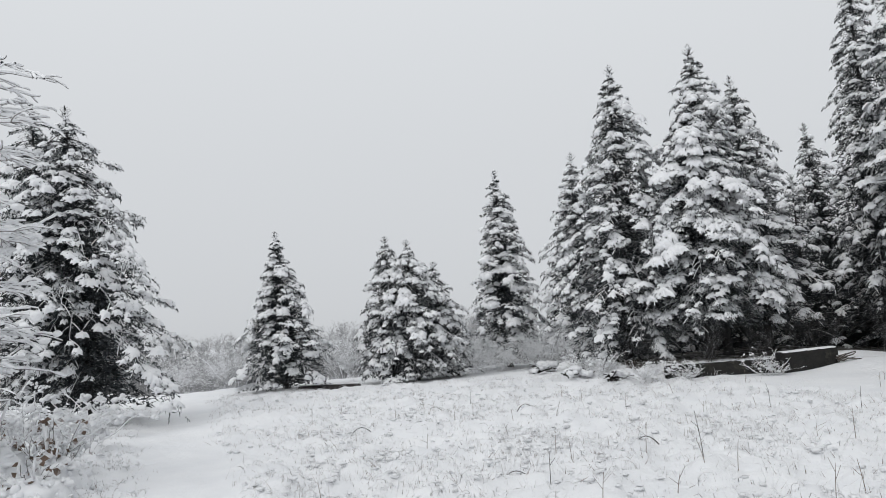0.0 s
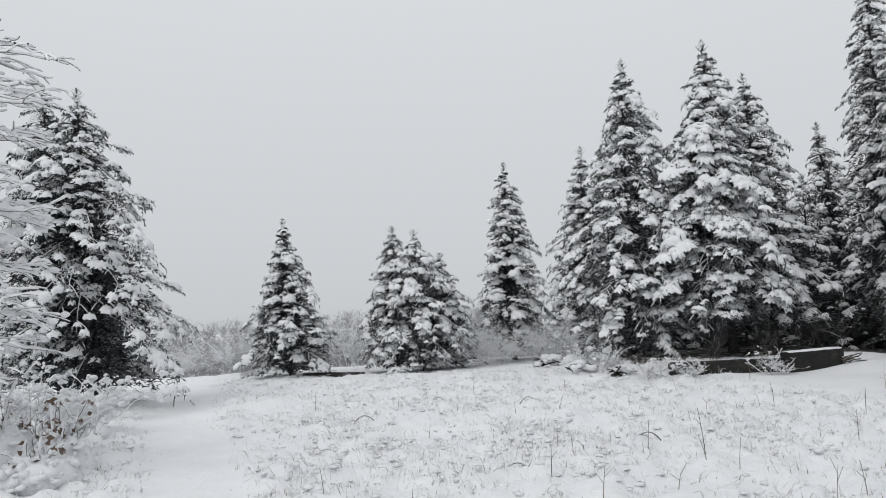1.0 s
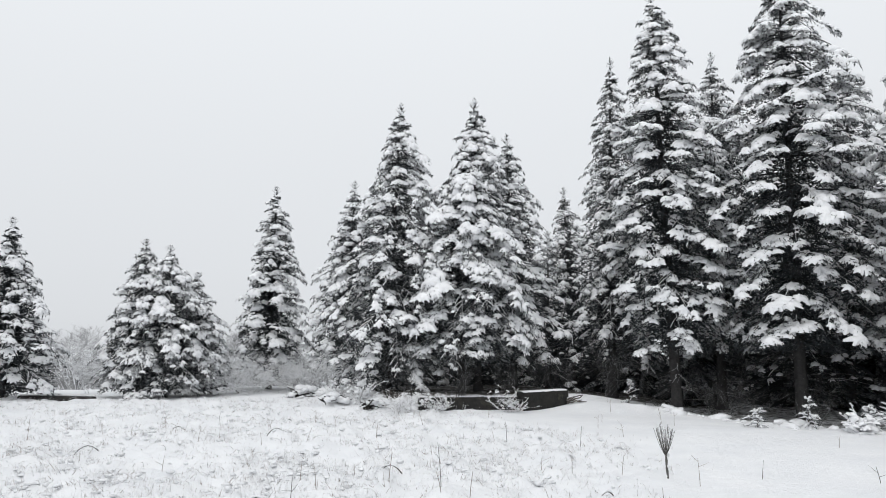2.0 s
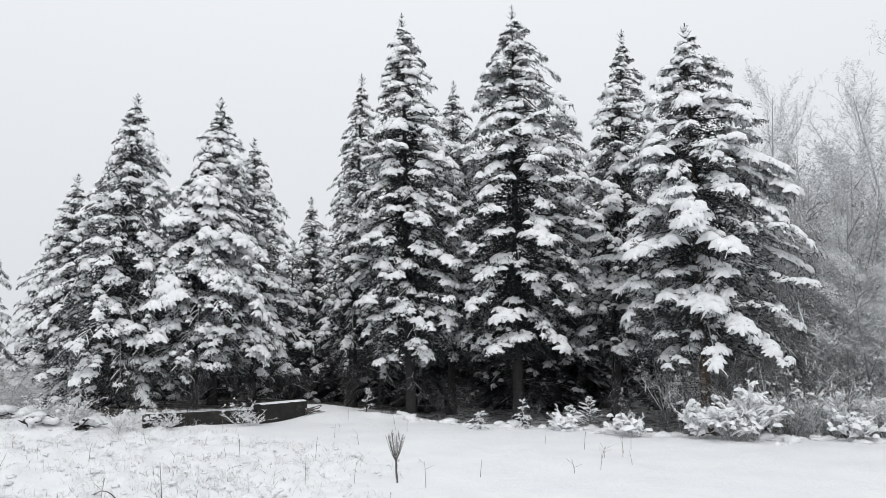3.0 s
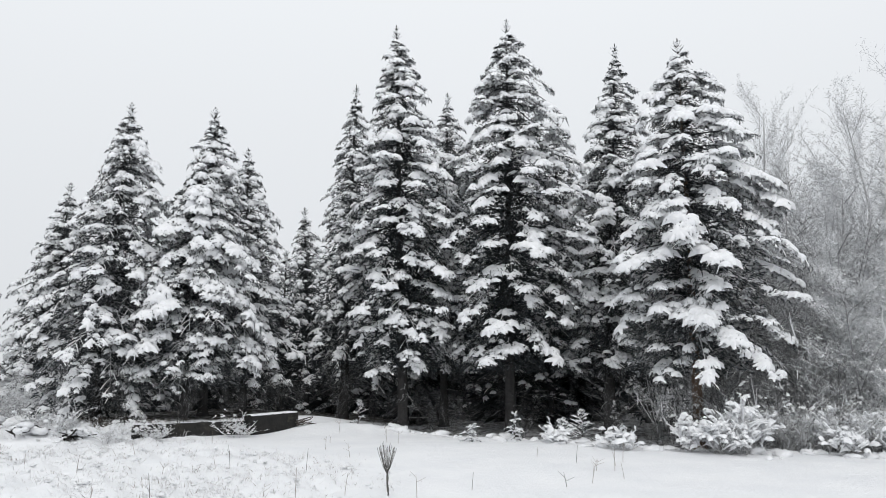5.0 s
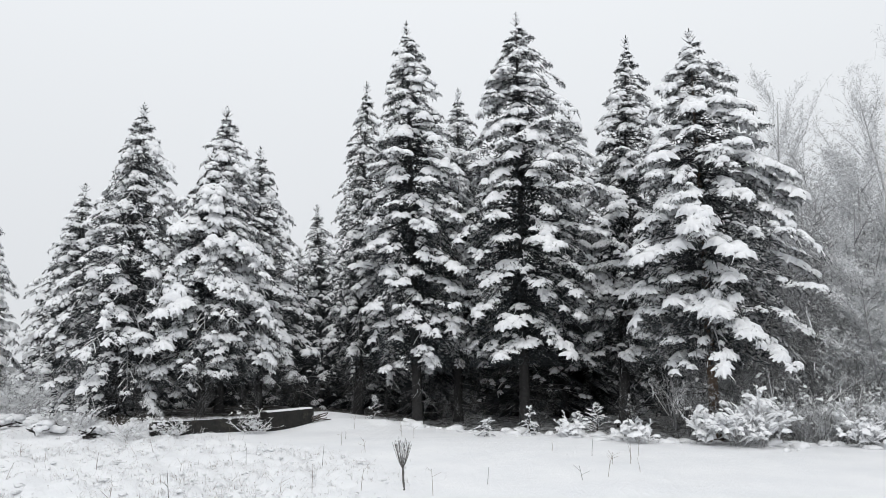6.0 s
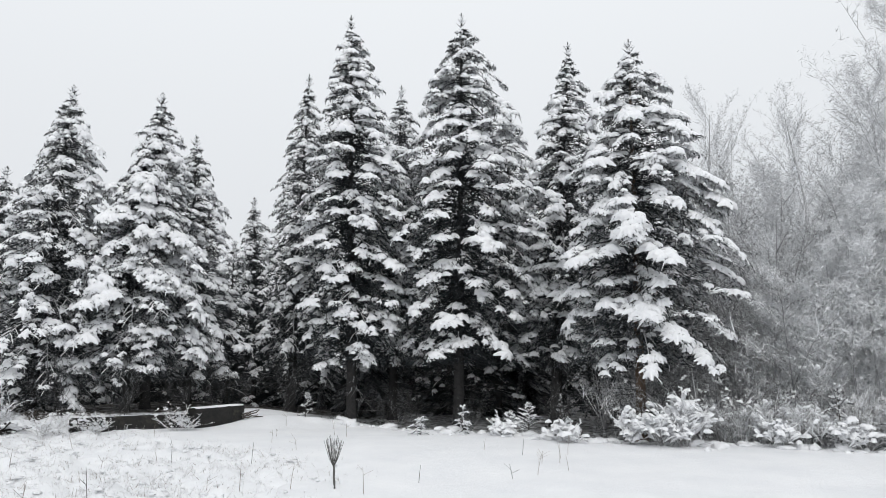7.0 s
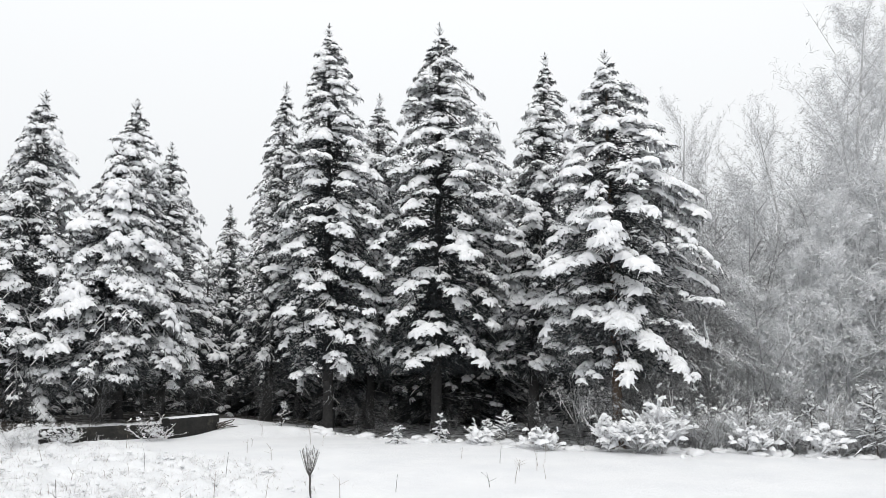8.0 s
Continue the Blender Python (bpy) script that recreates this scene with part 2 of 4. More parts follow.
def height(x, y):
    x, y = np.asarray(x, float), np.asarray(y, float)
    d, b = np.hypot(x, y), bearing(x, y)
    z = 0.03 * wave(x, y, 0.5, 1) + 0.015 * wave(x, y, 2.2, 2)
    z = z + meadow(x, y) * (0.045 * wave(x, y, 5.5, 3) + 0.06 * wave(x, y, 12, 4))
    z = z - 0.05 * path_near(x, y) + 0.012 * path_near(x, y) * wave(x, y, 9, 5)
    edge = wood_edge(b) + 0.35 * wave(x, y, 1.6, 6)
    in_wood = smooth_step(0, 0.9, d - edge) * smooth_step(33, 37, b) * (1 - smooth_step(100, 120, b))
    z = z - 0.22 * in_wood + 0.05 * in_wood * wave(x, y, 3.0, 7)
    z = z + 0.16 * np.exp(-((x - 10.3) / 1.2) ** 2 - ((y - 15.3) / 0.8) ** 2) * (1 + 0.3 * wave(x, y, 6, 8))
    z = z + 0.30 * smooth_step(16.75, 17.3, y) * smooth_step(2.5, 4.5, x) * (1 - smooth_step(9.5, 12.5, x)) * (1 - smooth_step(21, 26, y))
    z = z + 0.2 * np.exp(-((x - 9.3) / 1.0) ** 2 - ((y - 16.0) / 0.8) ** 2)
    z = z - 0.075 * np.maximum(d - 27, 0) * (1 - smooth_step(25, 40, b)) * (1 - smooth_step(110, 200, d) * 0.0) * np.where(d > 140, 140 / np.maximum(d, 1), 1)
    return z


def litter(x, y):
    d, b = np.hypot(x, y), bearing(x, y)
    edge = wood_edge(b) + 0.35 * wave(x, y, 1.6, 6)
    wood = smooth_step(0.25, 1.2, d - edge) * smooth_step(34, 38, b) * (1 - smooth_step(60, 66, b))
    under = smooth_step(16.6, 17.6, y - 0.2 * np.maximum(x - 8.5, 0)) * smooth_step(3.6, 4.6, x) * (1 - smooth_step(15, 17, x)) * (1 - smooth_step(28, 33, y))
    return np.maximum(wood * 0.38, under * 0.50) * (1 - smooth_step(36, 44, d))


def build_ground():
    radii = np.concatenate([np.linspace(0.3, 24, 180), np.geomspace(24.1, 1500, 40)])
    angles = np.concatenate([np.linspace(-45, 100, 360), np.linspace(102, 313, 40)])
    rr, aa = np.meshgrid(radii, np.radians(angles), indexing="ij")
    x, y = rr * np.sin(aa), rr * np.cos(aa)
    z = height(x, y)
    n, m = x.shape
    v = np.stack([x, y, z], -1).reshape(-1, 3)
    i, j = np.meshgrid(np.arange(n - 1), np.arange(m), indexing="ij")
    j2 = (j + 1) % m
    q = np.stack([i * m + j, (i + 1) * m + j, (i + 1) * m + j2, i * m + j2], -1).reshape(-1, 4)[:, ::-1]
    centre = len(v)
    v = np.concatenate([v, [[0, 0, float(height(0, 0.01))]]])
    k = np.arange(m)
    fan = np.stack([np.full(m, centre), k, (k + 1) % m], -1)[:, ::-1]
    ob = new("ground", mesh_of("ground", [((v, q), fan)], GROUND))
    ob.data.attributes.new("litter", "FLOAT", "POINT").data.foreach_set("value", litter(v[:, 0], v[:, 1]).astype(np.float32))
    return tagged(ob, "snow-covered meadow with a trodden path and bare wood floor", "ground", kind="structure")


build_ground()


def on_ground(x, y, sink=0.03):
    return (x, y, float(height(x, y)) - sink)


# ---------------------------------------------------------------- spruces
def pads(centre, way, long, broad, thick, fingers=6):
    """Cushions of snow with rounded fingers all round, many at once: way: where each one points, long and broad: half its size."""
    n, k = len(centre), 3 * fingers
    side = unit(np.stack([-way[:, 1], way[:, 0], 0 * way[:, 0]], -1))
    out = np.cross(side, way)
    out *= np.sign(out[:, 2:3] + 1e-9)
    turn = np.arange(k) + np.tile([0.22, -0.22, 0.0], fingers)
    turn = (turn * 2 * np.pi / k)[None] + rng.uniform(0, 6.28, (n, 1)) + rng.uniform(-0.06, 0.06, (n, k))
    valley = np.arange(k) % 3 == 2
    size = np.repeat(rng.uniform(0.8, 1.25, (n, fingers)), 3, 1)
    rings = []
    for r, hollow, z, sunk in ((0.72, 0.72, 0.72, 0.26), (1.0, 0.60, -0.25, -0.30)):
        rr = r * np.where(valley, hollow, size)
        a, b = rr * np.cos(turn) * long[:, None], rr * np.sin(turn) * broad[:, None]
        h = thick[:, None] * (np.where(valley, sunk, z) + 0.15 * rng.uniform(-1, 1, (n, k))) - 0.35 * np.abs(b) * rr
        rings.append(centre[:, None] + a[..., None] * way[:, None] + b[..., None] * side[:, None] + h[..., None] * out[:, None])
    v = np.concatenate([np.stack(rings, 1).reshape(n, -1, 3), (centre + out * thick[:, None])[:, None]], 1)
    c = np.arange(k)
    c2 = (c + 1) % k
    quad = np.stack([c, k + c, k + c2, c2], -1)
    tri = np.stack([0 * c + 2 * k, c, c2], -1)
    shift = (np.arange(n) * (2 * k + 1))[:, None, None]
    return (v.reshape(-1, 3), (quad[None] + shift).reshape(-1, 4)), (tri[None] + shift).reshape(-1, 3)


def spruce(x, y, tall, wide, low=1.0, lean=(0, 0), load=1.0, tiers=26, fine=0.11, droop=0.5, needles=None, top=0.5,
           label="tall dark spruce loaded with fresh snow", dust=0.35, dead=True, bough=1.0, extra=(), bark=None, skirt=0.85, even=0.08, knee=1.0):
    """A spruce: tall and wide (its radius) in metres, low: where the crown begins, load: how much snow its boughs carry, fine: the
    distance between branchlets, dust: how many other branchlets carry a thin line of snow, bough: how plump the snow lies,
    skirt: how far the lowest boughs reach, even: how unequal the boughs are,
    knee: where the crown stops widening, counted from its tip."""
    z0 = float(height(x, y)) - 0.05
    tree = thing("spruce_tree", (x, y, z0), label, "tree", "snowy spruces")
    tall, low = tall - z0, low - z0
    trunk_r = 0.0125 * tall
    hs = np.array([0, 0.25, 0.06 * tall, 0.3 * tall, 0.6 * tall, 0.85 * tall, tall])
    axis = np.stack([lean[0] * hs / tall, lean[1] * hs / tall, hs], -1)
    tr = np.interp(hs, (0, 0.25, 0.06 * tall, tall), (trunk_r * 1.5, trunk_r * 1.1, trunk_r, 0.01))
    part("trunk", [tubes(axis[None], tr[None], 9, jitter=0.08)], bark or BARK, tree)
    body = tall - 0.035 * tall - 0.1
    up = np.array([0, 0, 1.0])
    bulge = rng.uniform(0, 6.28, 4)
    boughs = []
    for i in range(tiers * 8):
        u = (i // 8 + 0.5 + rng.uniform(-0.6, 0.6)) / tiers
        u = min(max(u, 0.0), 0.99) ** 0.92
        phi = i * 0.7854 + (i // 8) * 2.4 + rng.uniform(-0.3, 0.3)
        reach = wide * min((1 - u) / knee, 1.0) ** top * (skirt + (1 - skirt) * float(smooth_step(-0.02, 0.3, u)))
        reach *= 1 + even * (math.sin(2 * phi + bulge[0] + 5 * u) + math.sin(3 * phi + bulge[1] - 13 * u) + 0.7 * math.sin(27 * u + bulge[2] + phi))
        reach *= rng.uniform(0.76, 1.12) * (1 + 0.13 * math.cos(phi + 0.7))
        rise = (0.45 if u > 0.93 else 0.12) + rng.uniform(-0.2, 0.2)
        bend = droop * rng.uniform(0.5, 1.6) * (1 - 0.15 * u)
        boughs.append((None, u, phi, max(float(reach), 0.10), rise, bend, 1.0))
    for turn, at_height, reach, big in extra:
        boughs.append((at_height - z0, (at_height - low) / tall, radians(turn), reach, 0.1, droop * 0.9, big))
    limb_p, limb_r, twig_p, twig_n, line_p, line_r, pad_c, pad_w, pad_s = ([] for _ in range(9))
    ts = np.array([0.0, 0.4, 0.8, 1.0])
    for at_height, u, phi, reach, rise, bend, big in boughs:
        out = np.array([math.cos(phi), math.sin(phi), 0.0])
        side = np.array([-out[1], out[0], 0.0])
        h = (low + (body - low) * u if at_height is None else at_height) + reach * max(bend - rise, 0)
        h = min(h, body)
        foot = np.array([lean[0] * h / tall, lean[1] * h / tall, h])
        sway = rng.uniform(-0.15, 0.15)

        def along(q):
            q = np.asarray(q, float)
            return foot + out * (reach * q)[..., None] + side * (reach * sway * q ** 2)[..., None] + up * (reach * (rise * q - bend * q ** 2))[..., None]

        s = np.linspace(0, 1, 6)
        limb_p.append(along(s))
        limb_r.append(np.interp(s, (0, 1), (0.010 + 0.010 * reach, 0.004)))
        # branchlets on both sides of the bough, shorter towards its tip
        n = max(3, int(reach * 0.68 / fine))
        q0 = np.concatenate([np.linspace(0.32, 0.98, n), np.linspace(0.36, 1.0, n)]) + rng.uniform(-0.03, 0.03, 2 * n)
        hand = np.repeat([1.0, -1.0], n)
        span = np.clip(reach * 0.42 * (1.28 - q0) * rng.uniform(0.7, 1.25, 2 * n), 0.08, 0.30)
        start = along(q0)
        fwd = unit(along(q0 + 0.05) - start)
        way = unit(fwd * rng.uniform(0.55, 1.0, (2 * n, 1)) + hand[:, None] * side * rng.uniform(0.55, 1.0, (2 * n, 1)))
        sag = rng.uniform(0.2, 0.6, 2 * n)
        p = start[:, None, :] + way[:, None, :] * (span[:, None] * ts)[..., None]
        p[..., 2] -= (span * sag)[:, None] * ts ** 2
        twig_p.append(p)
        twig_n.append(np.full(2 * n, u))
        bare = p[rng.random(2 * n) < 0.8 * dust]
        line_p.append(bare + up * 0.012)
        line_r.append(rng.uniform(0.008, 0.018, (len(bare), 1)) * np.array([0.5, 1.0, 1.0, 0.35]))
        # cushions of snow over the outer part of the bough
        snowy = rng.random() if big == 1.0 else 1.0
        carry = load * (0.6 + 0.5 * snowy) + 0.32 * u
        if (out[0] * x + out[1] * y) > 0.35 * math.hypot(x, y):
            carry *= 0.5
        n = int((4.2 + 8.0 * reach) * carry * big ** 0.9 + rng.random())
        if n:
            q = np.where(rng.random(n) < 0.5, rng.uniform(0.8, 1.0, n), rng.uniform(0.36, 0.9, n))
            w = rng.uniform(-1, 1, n) * np.interp(q, (0.4, 0.7, 1.0), (0.16, 0.26, 0.12)) * min(1.0, 1.3 / reach)
            c = along(q) + side * (w * reach)[:, None]
            c[:, 2] -= 0.35 * np.abs(w) * reach
            d = along(q + 0.04) - along(q - 0.04)
            d = unit(d) + side * (1.6 * w + rng.uniform(-0.3, 0.3, n))[:, None]
            d[:, 2] = d[:, 2] * rng.uniform(0.5, 1.1, n) - 0.25 * u
            size = bough * min(0.056 + 0.044 * reach, 0.105) * (0.75 + 0.4 * snowy) * (0.5 + 0.95 * rng.random(n) ** 1.8) * big ** 0.25
            pad_c.append(c + up * 0.02)
            pad_w.append(unit(d))
            pad_s.append(np.stack([size * rng.uniform(0.8, 1.3, n), size * rng.uniform(0.9, 1.6, n), size * rng.uniform(0.38, 0.62, n)], -1))
    P, U = np.concatenate(twig_p), np.concatenate(twig_n)
    T = len(P)
    # needles along every branchlet, and a curtain that hangs under it
    m = 7
    f = rng.uniform(0.1, 1.0, (T, m))
    k = np.minimum(np.searchsorted(ts, f, side="right") - 1, 2)
    rows = np.arange(T)[:, None]
    at = P[rows, k] + (P[rows, k + 1] - P[rows, k]) * ((f - ts[k]) / (ts[k + 1] - ts[k]))[..., None]
    run = unit(P[:, 3] - P[:, 0])[:, None]
    hang = (rng.random((T, m)) < 0.4) * (U < 0.9)[:, None]
    way = run * rng.uniform(0.3, 1.0, (T, m, 1)) + rng.normal(size=(T, m, 3)) * 0.45
    way[..., 2] -= rng.uniform(0.0, 0.7, (T, m)) + 1.6 * hang
    size = np.where(hang, rng.uniform(0.06, 0.14, (T, m)), rng.uniform(0.04, 0.10, (T, m))) * np.interp(U, (0.6, 1), (1, 0.6))[:, None]
    blades = spikes(at.reshape(-1, 3), way.reshape(-1, 3), size.ravel(), rng.uniform(0.014, 0.028, T * m))
    # needles that stick out round and through the cushions
    C, D, S = np.concatenate(pad_c), np.concatenate(pad_w), np.concatenate(pad_s)
    m = 9
    a, r = rng.uniform(0, 6.28, (len(C), m)), rng.uniform(0.3, 1.0, (len(C), m))
    side = unit(np.stack([-D[:, 1], D[:, 0], 0 * D[:, 0]], -1))
    rim = np.cos(a)[..., None] * D[:, None] * S[:, None, 0:1] + np.sin(a)[..., None] * side[:, None] * S[:, None, 1:2]
    at = C[:, None] + rim * r[..., None]
    at[..., 2] -= S[:, None, 2] * rng.uniform(-0.8, 0.9, (len(C), m)) + 0.35 * np.abs(np.sin(a)) * r ** 2 * S[:, None, 1]
    way = unit(rim) * rng.uniform(0.3, 1.0, (len(C), m, 1)) + rng.normal(size=rim.shape) * 0.3
    way[..., 2] -= rng.uniform(0.0, 1.1, (len(C), m))
    fringe = spikes(at.reshape(-1, 3), way.reshape(-1, 3), (rng.uniform(0.4, 1.0, (len(C), m)) * np.clip(S[:, :1], 0.09, 0.15)).ravel(), rng.uniform(0.014, 0.034, len(C) * m))
    # needles of the tangled inside
    inner = int((3000 if tiers > 9 else 1200) * wide * math.sqrt(tall))
    u = rng.random(inner) ** 0.9
    ang, rad = rng.uniform(0, 6.28, inner), np.where(rng.random(inner) < 0.45, 0.3, 0.72) * rng.random(inner) ** 0.7
    rr = wide * np.minimum((1 - u) / knee, 1.0) ** top * rad
    hh = low + (body - low) * u * 0.97 + 0.1
    core = np.stack([np.cos(ang) * rr + lean[0] * hh / tall, np.sin(ang) * rr + lean[1] * hh / tall, hh], -1)
    way = np.stack([np.cos(ang), np.sin(ang), rng.uniform(-1.0, 0.3, inner)], -1) + rng.normal(size=(inner, 3)) * 0.4
    short = np.clip(1.3 * (1 - u) + 0.2, 0.2, 1)
    inside = spikes(core, way, rng.uniform(0.10, 0.20, inner) * short, rng.uniform(0.025, 0.06, inner) * short)
    tagged(part("crown", [blades, fringe, inside], needles or NEEDLES, tree, "dark green needle sprays", smooth=False), kind="stuff")
    pieces = [tubes(limb_p, limb_r, 3)]
    if dead and low > 0.7:
        n = int(12 * low)
        ang = rng.uniform(0, 6.28, n)
        reach = rng.uniform(0.3, 0.7, n) * wide
        start = np.stack([0 * ang, 0 * ang, rng.uniform(0.4, low + 0.2, n)], -1)
        out = np.stack([np.cos(ang), np.sin(ang), rng.uniform(-0.25, 0.1, n)], -1)
        t = np.linspace(0, 1, 4)
        p = start[:, None] + out[:, None] * (reach[:, None] * t)[..., None] + rng.normal(size=(n, 4, 3)) * 0.04 * t[None, :, None]
        pieces.append(tubes(p, np.interp(t, (0, 1), (0.012, 0.003))[None].repeat(n, 0), 3))
        q = np.repeat(p[:, 1:3].reshape(-1, 3), 3, 0)
        w = np.repeat(out, 6, 0) * 0.5 + rng.normal(size=(len(q), 3)) * 0.6
        pieces.append(spikes(q, w, rng.uniform(0.12, 0.4, len(q)), np.full(len(q), 0.012)))
    # leader shoot with its short side shoots
    bare = tall - body
    tip = axis[-1]
    shoot = tip - up * bare
    pieces.append(tubes(np.stack([shoot, shoot + (0.01, 0, bare * 0.5), tip])[None], np.array([[0.03, 0.024, 0.012]]), 5))
    hgt = np.repeat([0.1, 0.4, 0.7], 5)
    ang = np.arange(15) * 2.4
    w = np.stack([np.cos(ang), np.sin(ang), 0 * ang + 0.9], -1)
    pieces.append(spikes(shoot + np.array([0, 0, bare]) * hgt[:, None], w, 0.24 * (1.2 - hgt), np.full(15, 0.03)))
    tagged(part("branchwork", pieces, DEAD_TWIG, tree, "thin dark branches", smooth=False), kind="stuff")
    # snow: cushions on the boughs, thin lines along single branchlets, crumbs on the leader
    snow = [pads(C, D, S[:, 0], S[:, 1], S[:, 2]), tubes(np.concatenate(line_p), np.concatenate(line_r), 3, squash=0.8, jitter=0.3)]
    crumbs = shoot + np.array([0, 0, bare]) * rng.uniform(-0.9, 0.8, (40, 1)) + rng.normal(size=(40, 3)) * 0.035
    snow.append(blobs(crumbs, rng.uniform(0.02, 0.05, (40, 3)), 4, 6, 0.3))
    tagged(part("snow", snow, SNOW, tree, "fresh white snow in soft pads"), kind="stuff")
    return tree


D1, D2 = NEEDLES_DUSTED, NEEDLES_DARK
spruce(-5.22, 22.5, 5.05, 1.75, 0.02, (-0.17, 0), 0.8, 15, 0.14, 0.42, None, 0.78, "young free-standing spruce dusted with snow beside the path", 0.45, bough=1.0)
spruce(-1.85, 22.73, 4.65, 1.5, 0.05, (-0.04, 0), 0.85, 13, 0.14, 0.5, D1, 0.6, "young snowy spruce grown close to two others", 0.6, bough=0.95)
spruce(-1.08, 22.37, 4.45, 1.65, 0.05, (-0.1, 0), 0.85, 13, 0.14, 0.5, D1, 0.6, "young snowy spruce in the middle of three", 0.6, bough=0.95)
spruce(-0.35, 23.2, 3.75, 1.35, 0.05, (-0.04, 0), 0.8, 10, 0.15, 0.5, D1, 0.62, "small snowy spruce at the side of a larger one", 0.6, bough=0.9)
spruce(2.05, 25.1, 7.1, 1.65, 0.25, (0, 0), 0.75, 18, 0.15, 0.42, None, 0.66, "slender snowy spruce behind frosted bushes", 0.45, bough=1.1)
spruce(4.30, 23.3, 7.1, 1.7, 0.6, (0.2, 0), 0.8, 16, 0.17, 0.5, D1, 0.6, "snowy spruce half hidden behind a taller one", 0.5)
spruce(4.75, 19.2, 8.55, 2.15, 0.3, (0.25, 0), 0.85, 23, 0.15, 0.55, D1, 0.62, "tall broad spruce thickly dusted with snow", 0.6, bough=0.95)
spruce(7.2, 18.6, 8.75, 1.7, 1.0, (-0.15, 0), 0.8, 22, 0.15, 0.55, D1, 0.6, "tall snowy spruce behind the low concrete wall", 0.6, bough=0.95)
spruce(6.5, 18.0, 7.2, 2.1, 0.95, (0, 0), 0.95, 18, 0.14, 0.62, D1, 0.66, "broad spruce with heavy bent boughs behind the low wall", 0.6, bough=1.05,
       extra=((-109, 5.4, 1.0, 1.5), (-60, 4.4, 1.4, 1.5), (-160, 4.8, 1.2, 1.5), (150, 5.4, 1.3, 1.4), (-75, 3.2, 1.6, 1.4), (-140, 2.8, 1.6, 1.4)))
spruce(8.70, 19.5, 8.1, 1.7, 0.9, (-0.2, 0.1), 0.65, 19, 0.16, 0.5, D1, 0.62, "dark spruce squeezed in behind another", 0.4)
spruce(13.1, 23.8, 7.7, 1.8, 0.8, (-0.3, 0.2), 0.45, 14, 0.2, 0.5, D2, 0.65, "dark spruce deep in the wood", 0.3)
spruce(11.9, 19.3, 10.95, 1.8, 0.9, (0.1, -0.1), 0.6, 25, 0.16, 0.65, D1, 0.7, "slim spruce with hanging grey-white boughs", 0.55, bough=0.9)
spruce(11.75, 15.95, 11.7, 1.78, 1.4, (-0.3, 0.2), 1.0, 24, 0.13, 0.47, None, 0.6, "tall spruce with broad snow pads at the edge of the wood", 0.35, bough=1.15, knee=0.64, skirt=0.76)
spruce(14.3, 17.3, 10.7, 2.2, 1.3, (0.1, 0), 0.7, 20, 0.17, 0.5, D1, 0.6, "dark spruce behind the first row", 0.3)
spruce(13.82, 13.9, 11.8, 2.2, 1.4, (0.0, 0.0), 0.97, 24, 0.13, 0.45, None, 0.58, "tallest spruce with broad snow pads on bare lower trunk", 0.35, bough=1.15, knee=0.68, skirt=0.76)
spruce(17.9, 16.2, 10.3, 2.4, 1.3, (0.3, -0.4), 0.7, 18, 0.17, 0.5, D1, 0.5, "dark spruce behind the first row", 0.3)
spruce(16.6, 12.8, 11.45, 2.05, 1.3, (0.4, -0.4), 0.95, 24, 0.15, 0.48, D1, 0.75, "tall spruce with a long bare leader", 0.4, bough=1.1, knee=0.75)
spruce(14.72, 8.88, 9.55, 2.1, 1.4, (-0.05, 0), 0.85, 21, 0.13, 0.46, D1, 0.58, "broad spruce weighed down by the thickest snow", 0.35, bough=1.25, bark=BARK_LIGHT, knee=0.7,
       extra=((-65, 5.7, 1.95, 1.8), (-55, 5.2, 2.1, 1.7), (-52, 3.5, 2.3, 1.5), (-148, 4.2, 2.0, 1.3), (172, 6.0, 1.6, 1.4), (165, 3.7, 2.1, 1.4), (-120, 2.1, 2.0, 1.3), (-148, 2.5, 2.0, 1.3), (-95, 6.9, 1.4, 1.4)))
spruce(-9.0, 16.25, 7.55, 1.9, 0.4, (-0.4, -0.2), 0.5, 18, 0.15, 0.45, None, 0.55, "old spruce with twin tops beside the path", 0.45, even=0.13)
spruce(-7.9, 15.7, 7.2, 2.2, 0.3, (-0.4, -0.2), 0.4, 19, 0.15, 0.5, None, 0.62, "spruce with low hanging boughs beside the path", 0.35, bough=1.05, even=0.13)
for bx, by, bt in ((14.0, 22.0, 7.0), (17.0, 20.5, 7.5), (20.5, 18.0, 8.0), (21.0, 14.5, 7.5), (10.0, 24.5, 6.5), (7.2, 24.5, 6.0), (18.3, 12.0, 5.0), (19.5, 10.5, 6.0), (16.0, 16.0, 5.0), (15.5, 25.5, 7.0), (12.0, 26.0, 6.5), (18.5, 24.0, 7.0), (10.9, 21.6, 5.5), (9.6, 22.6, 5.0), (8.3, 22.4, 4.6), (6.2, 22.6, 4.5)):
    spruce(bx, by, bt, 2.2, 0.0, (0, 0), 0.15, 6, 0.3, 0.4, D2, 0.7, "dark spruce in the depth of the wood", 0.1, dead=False)


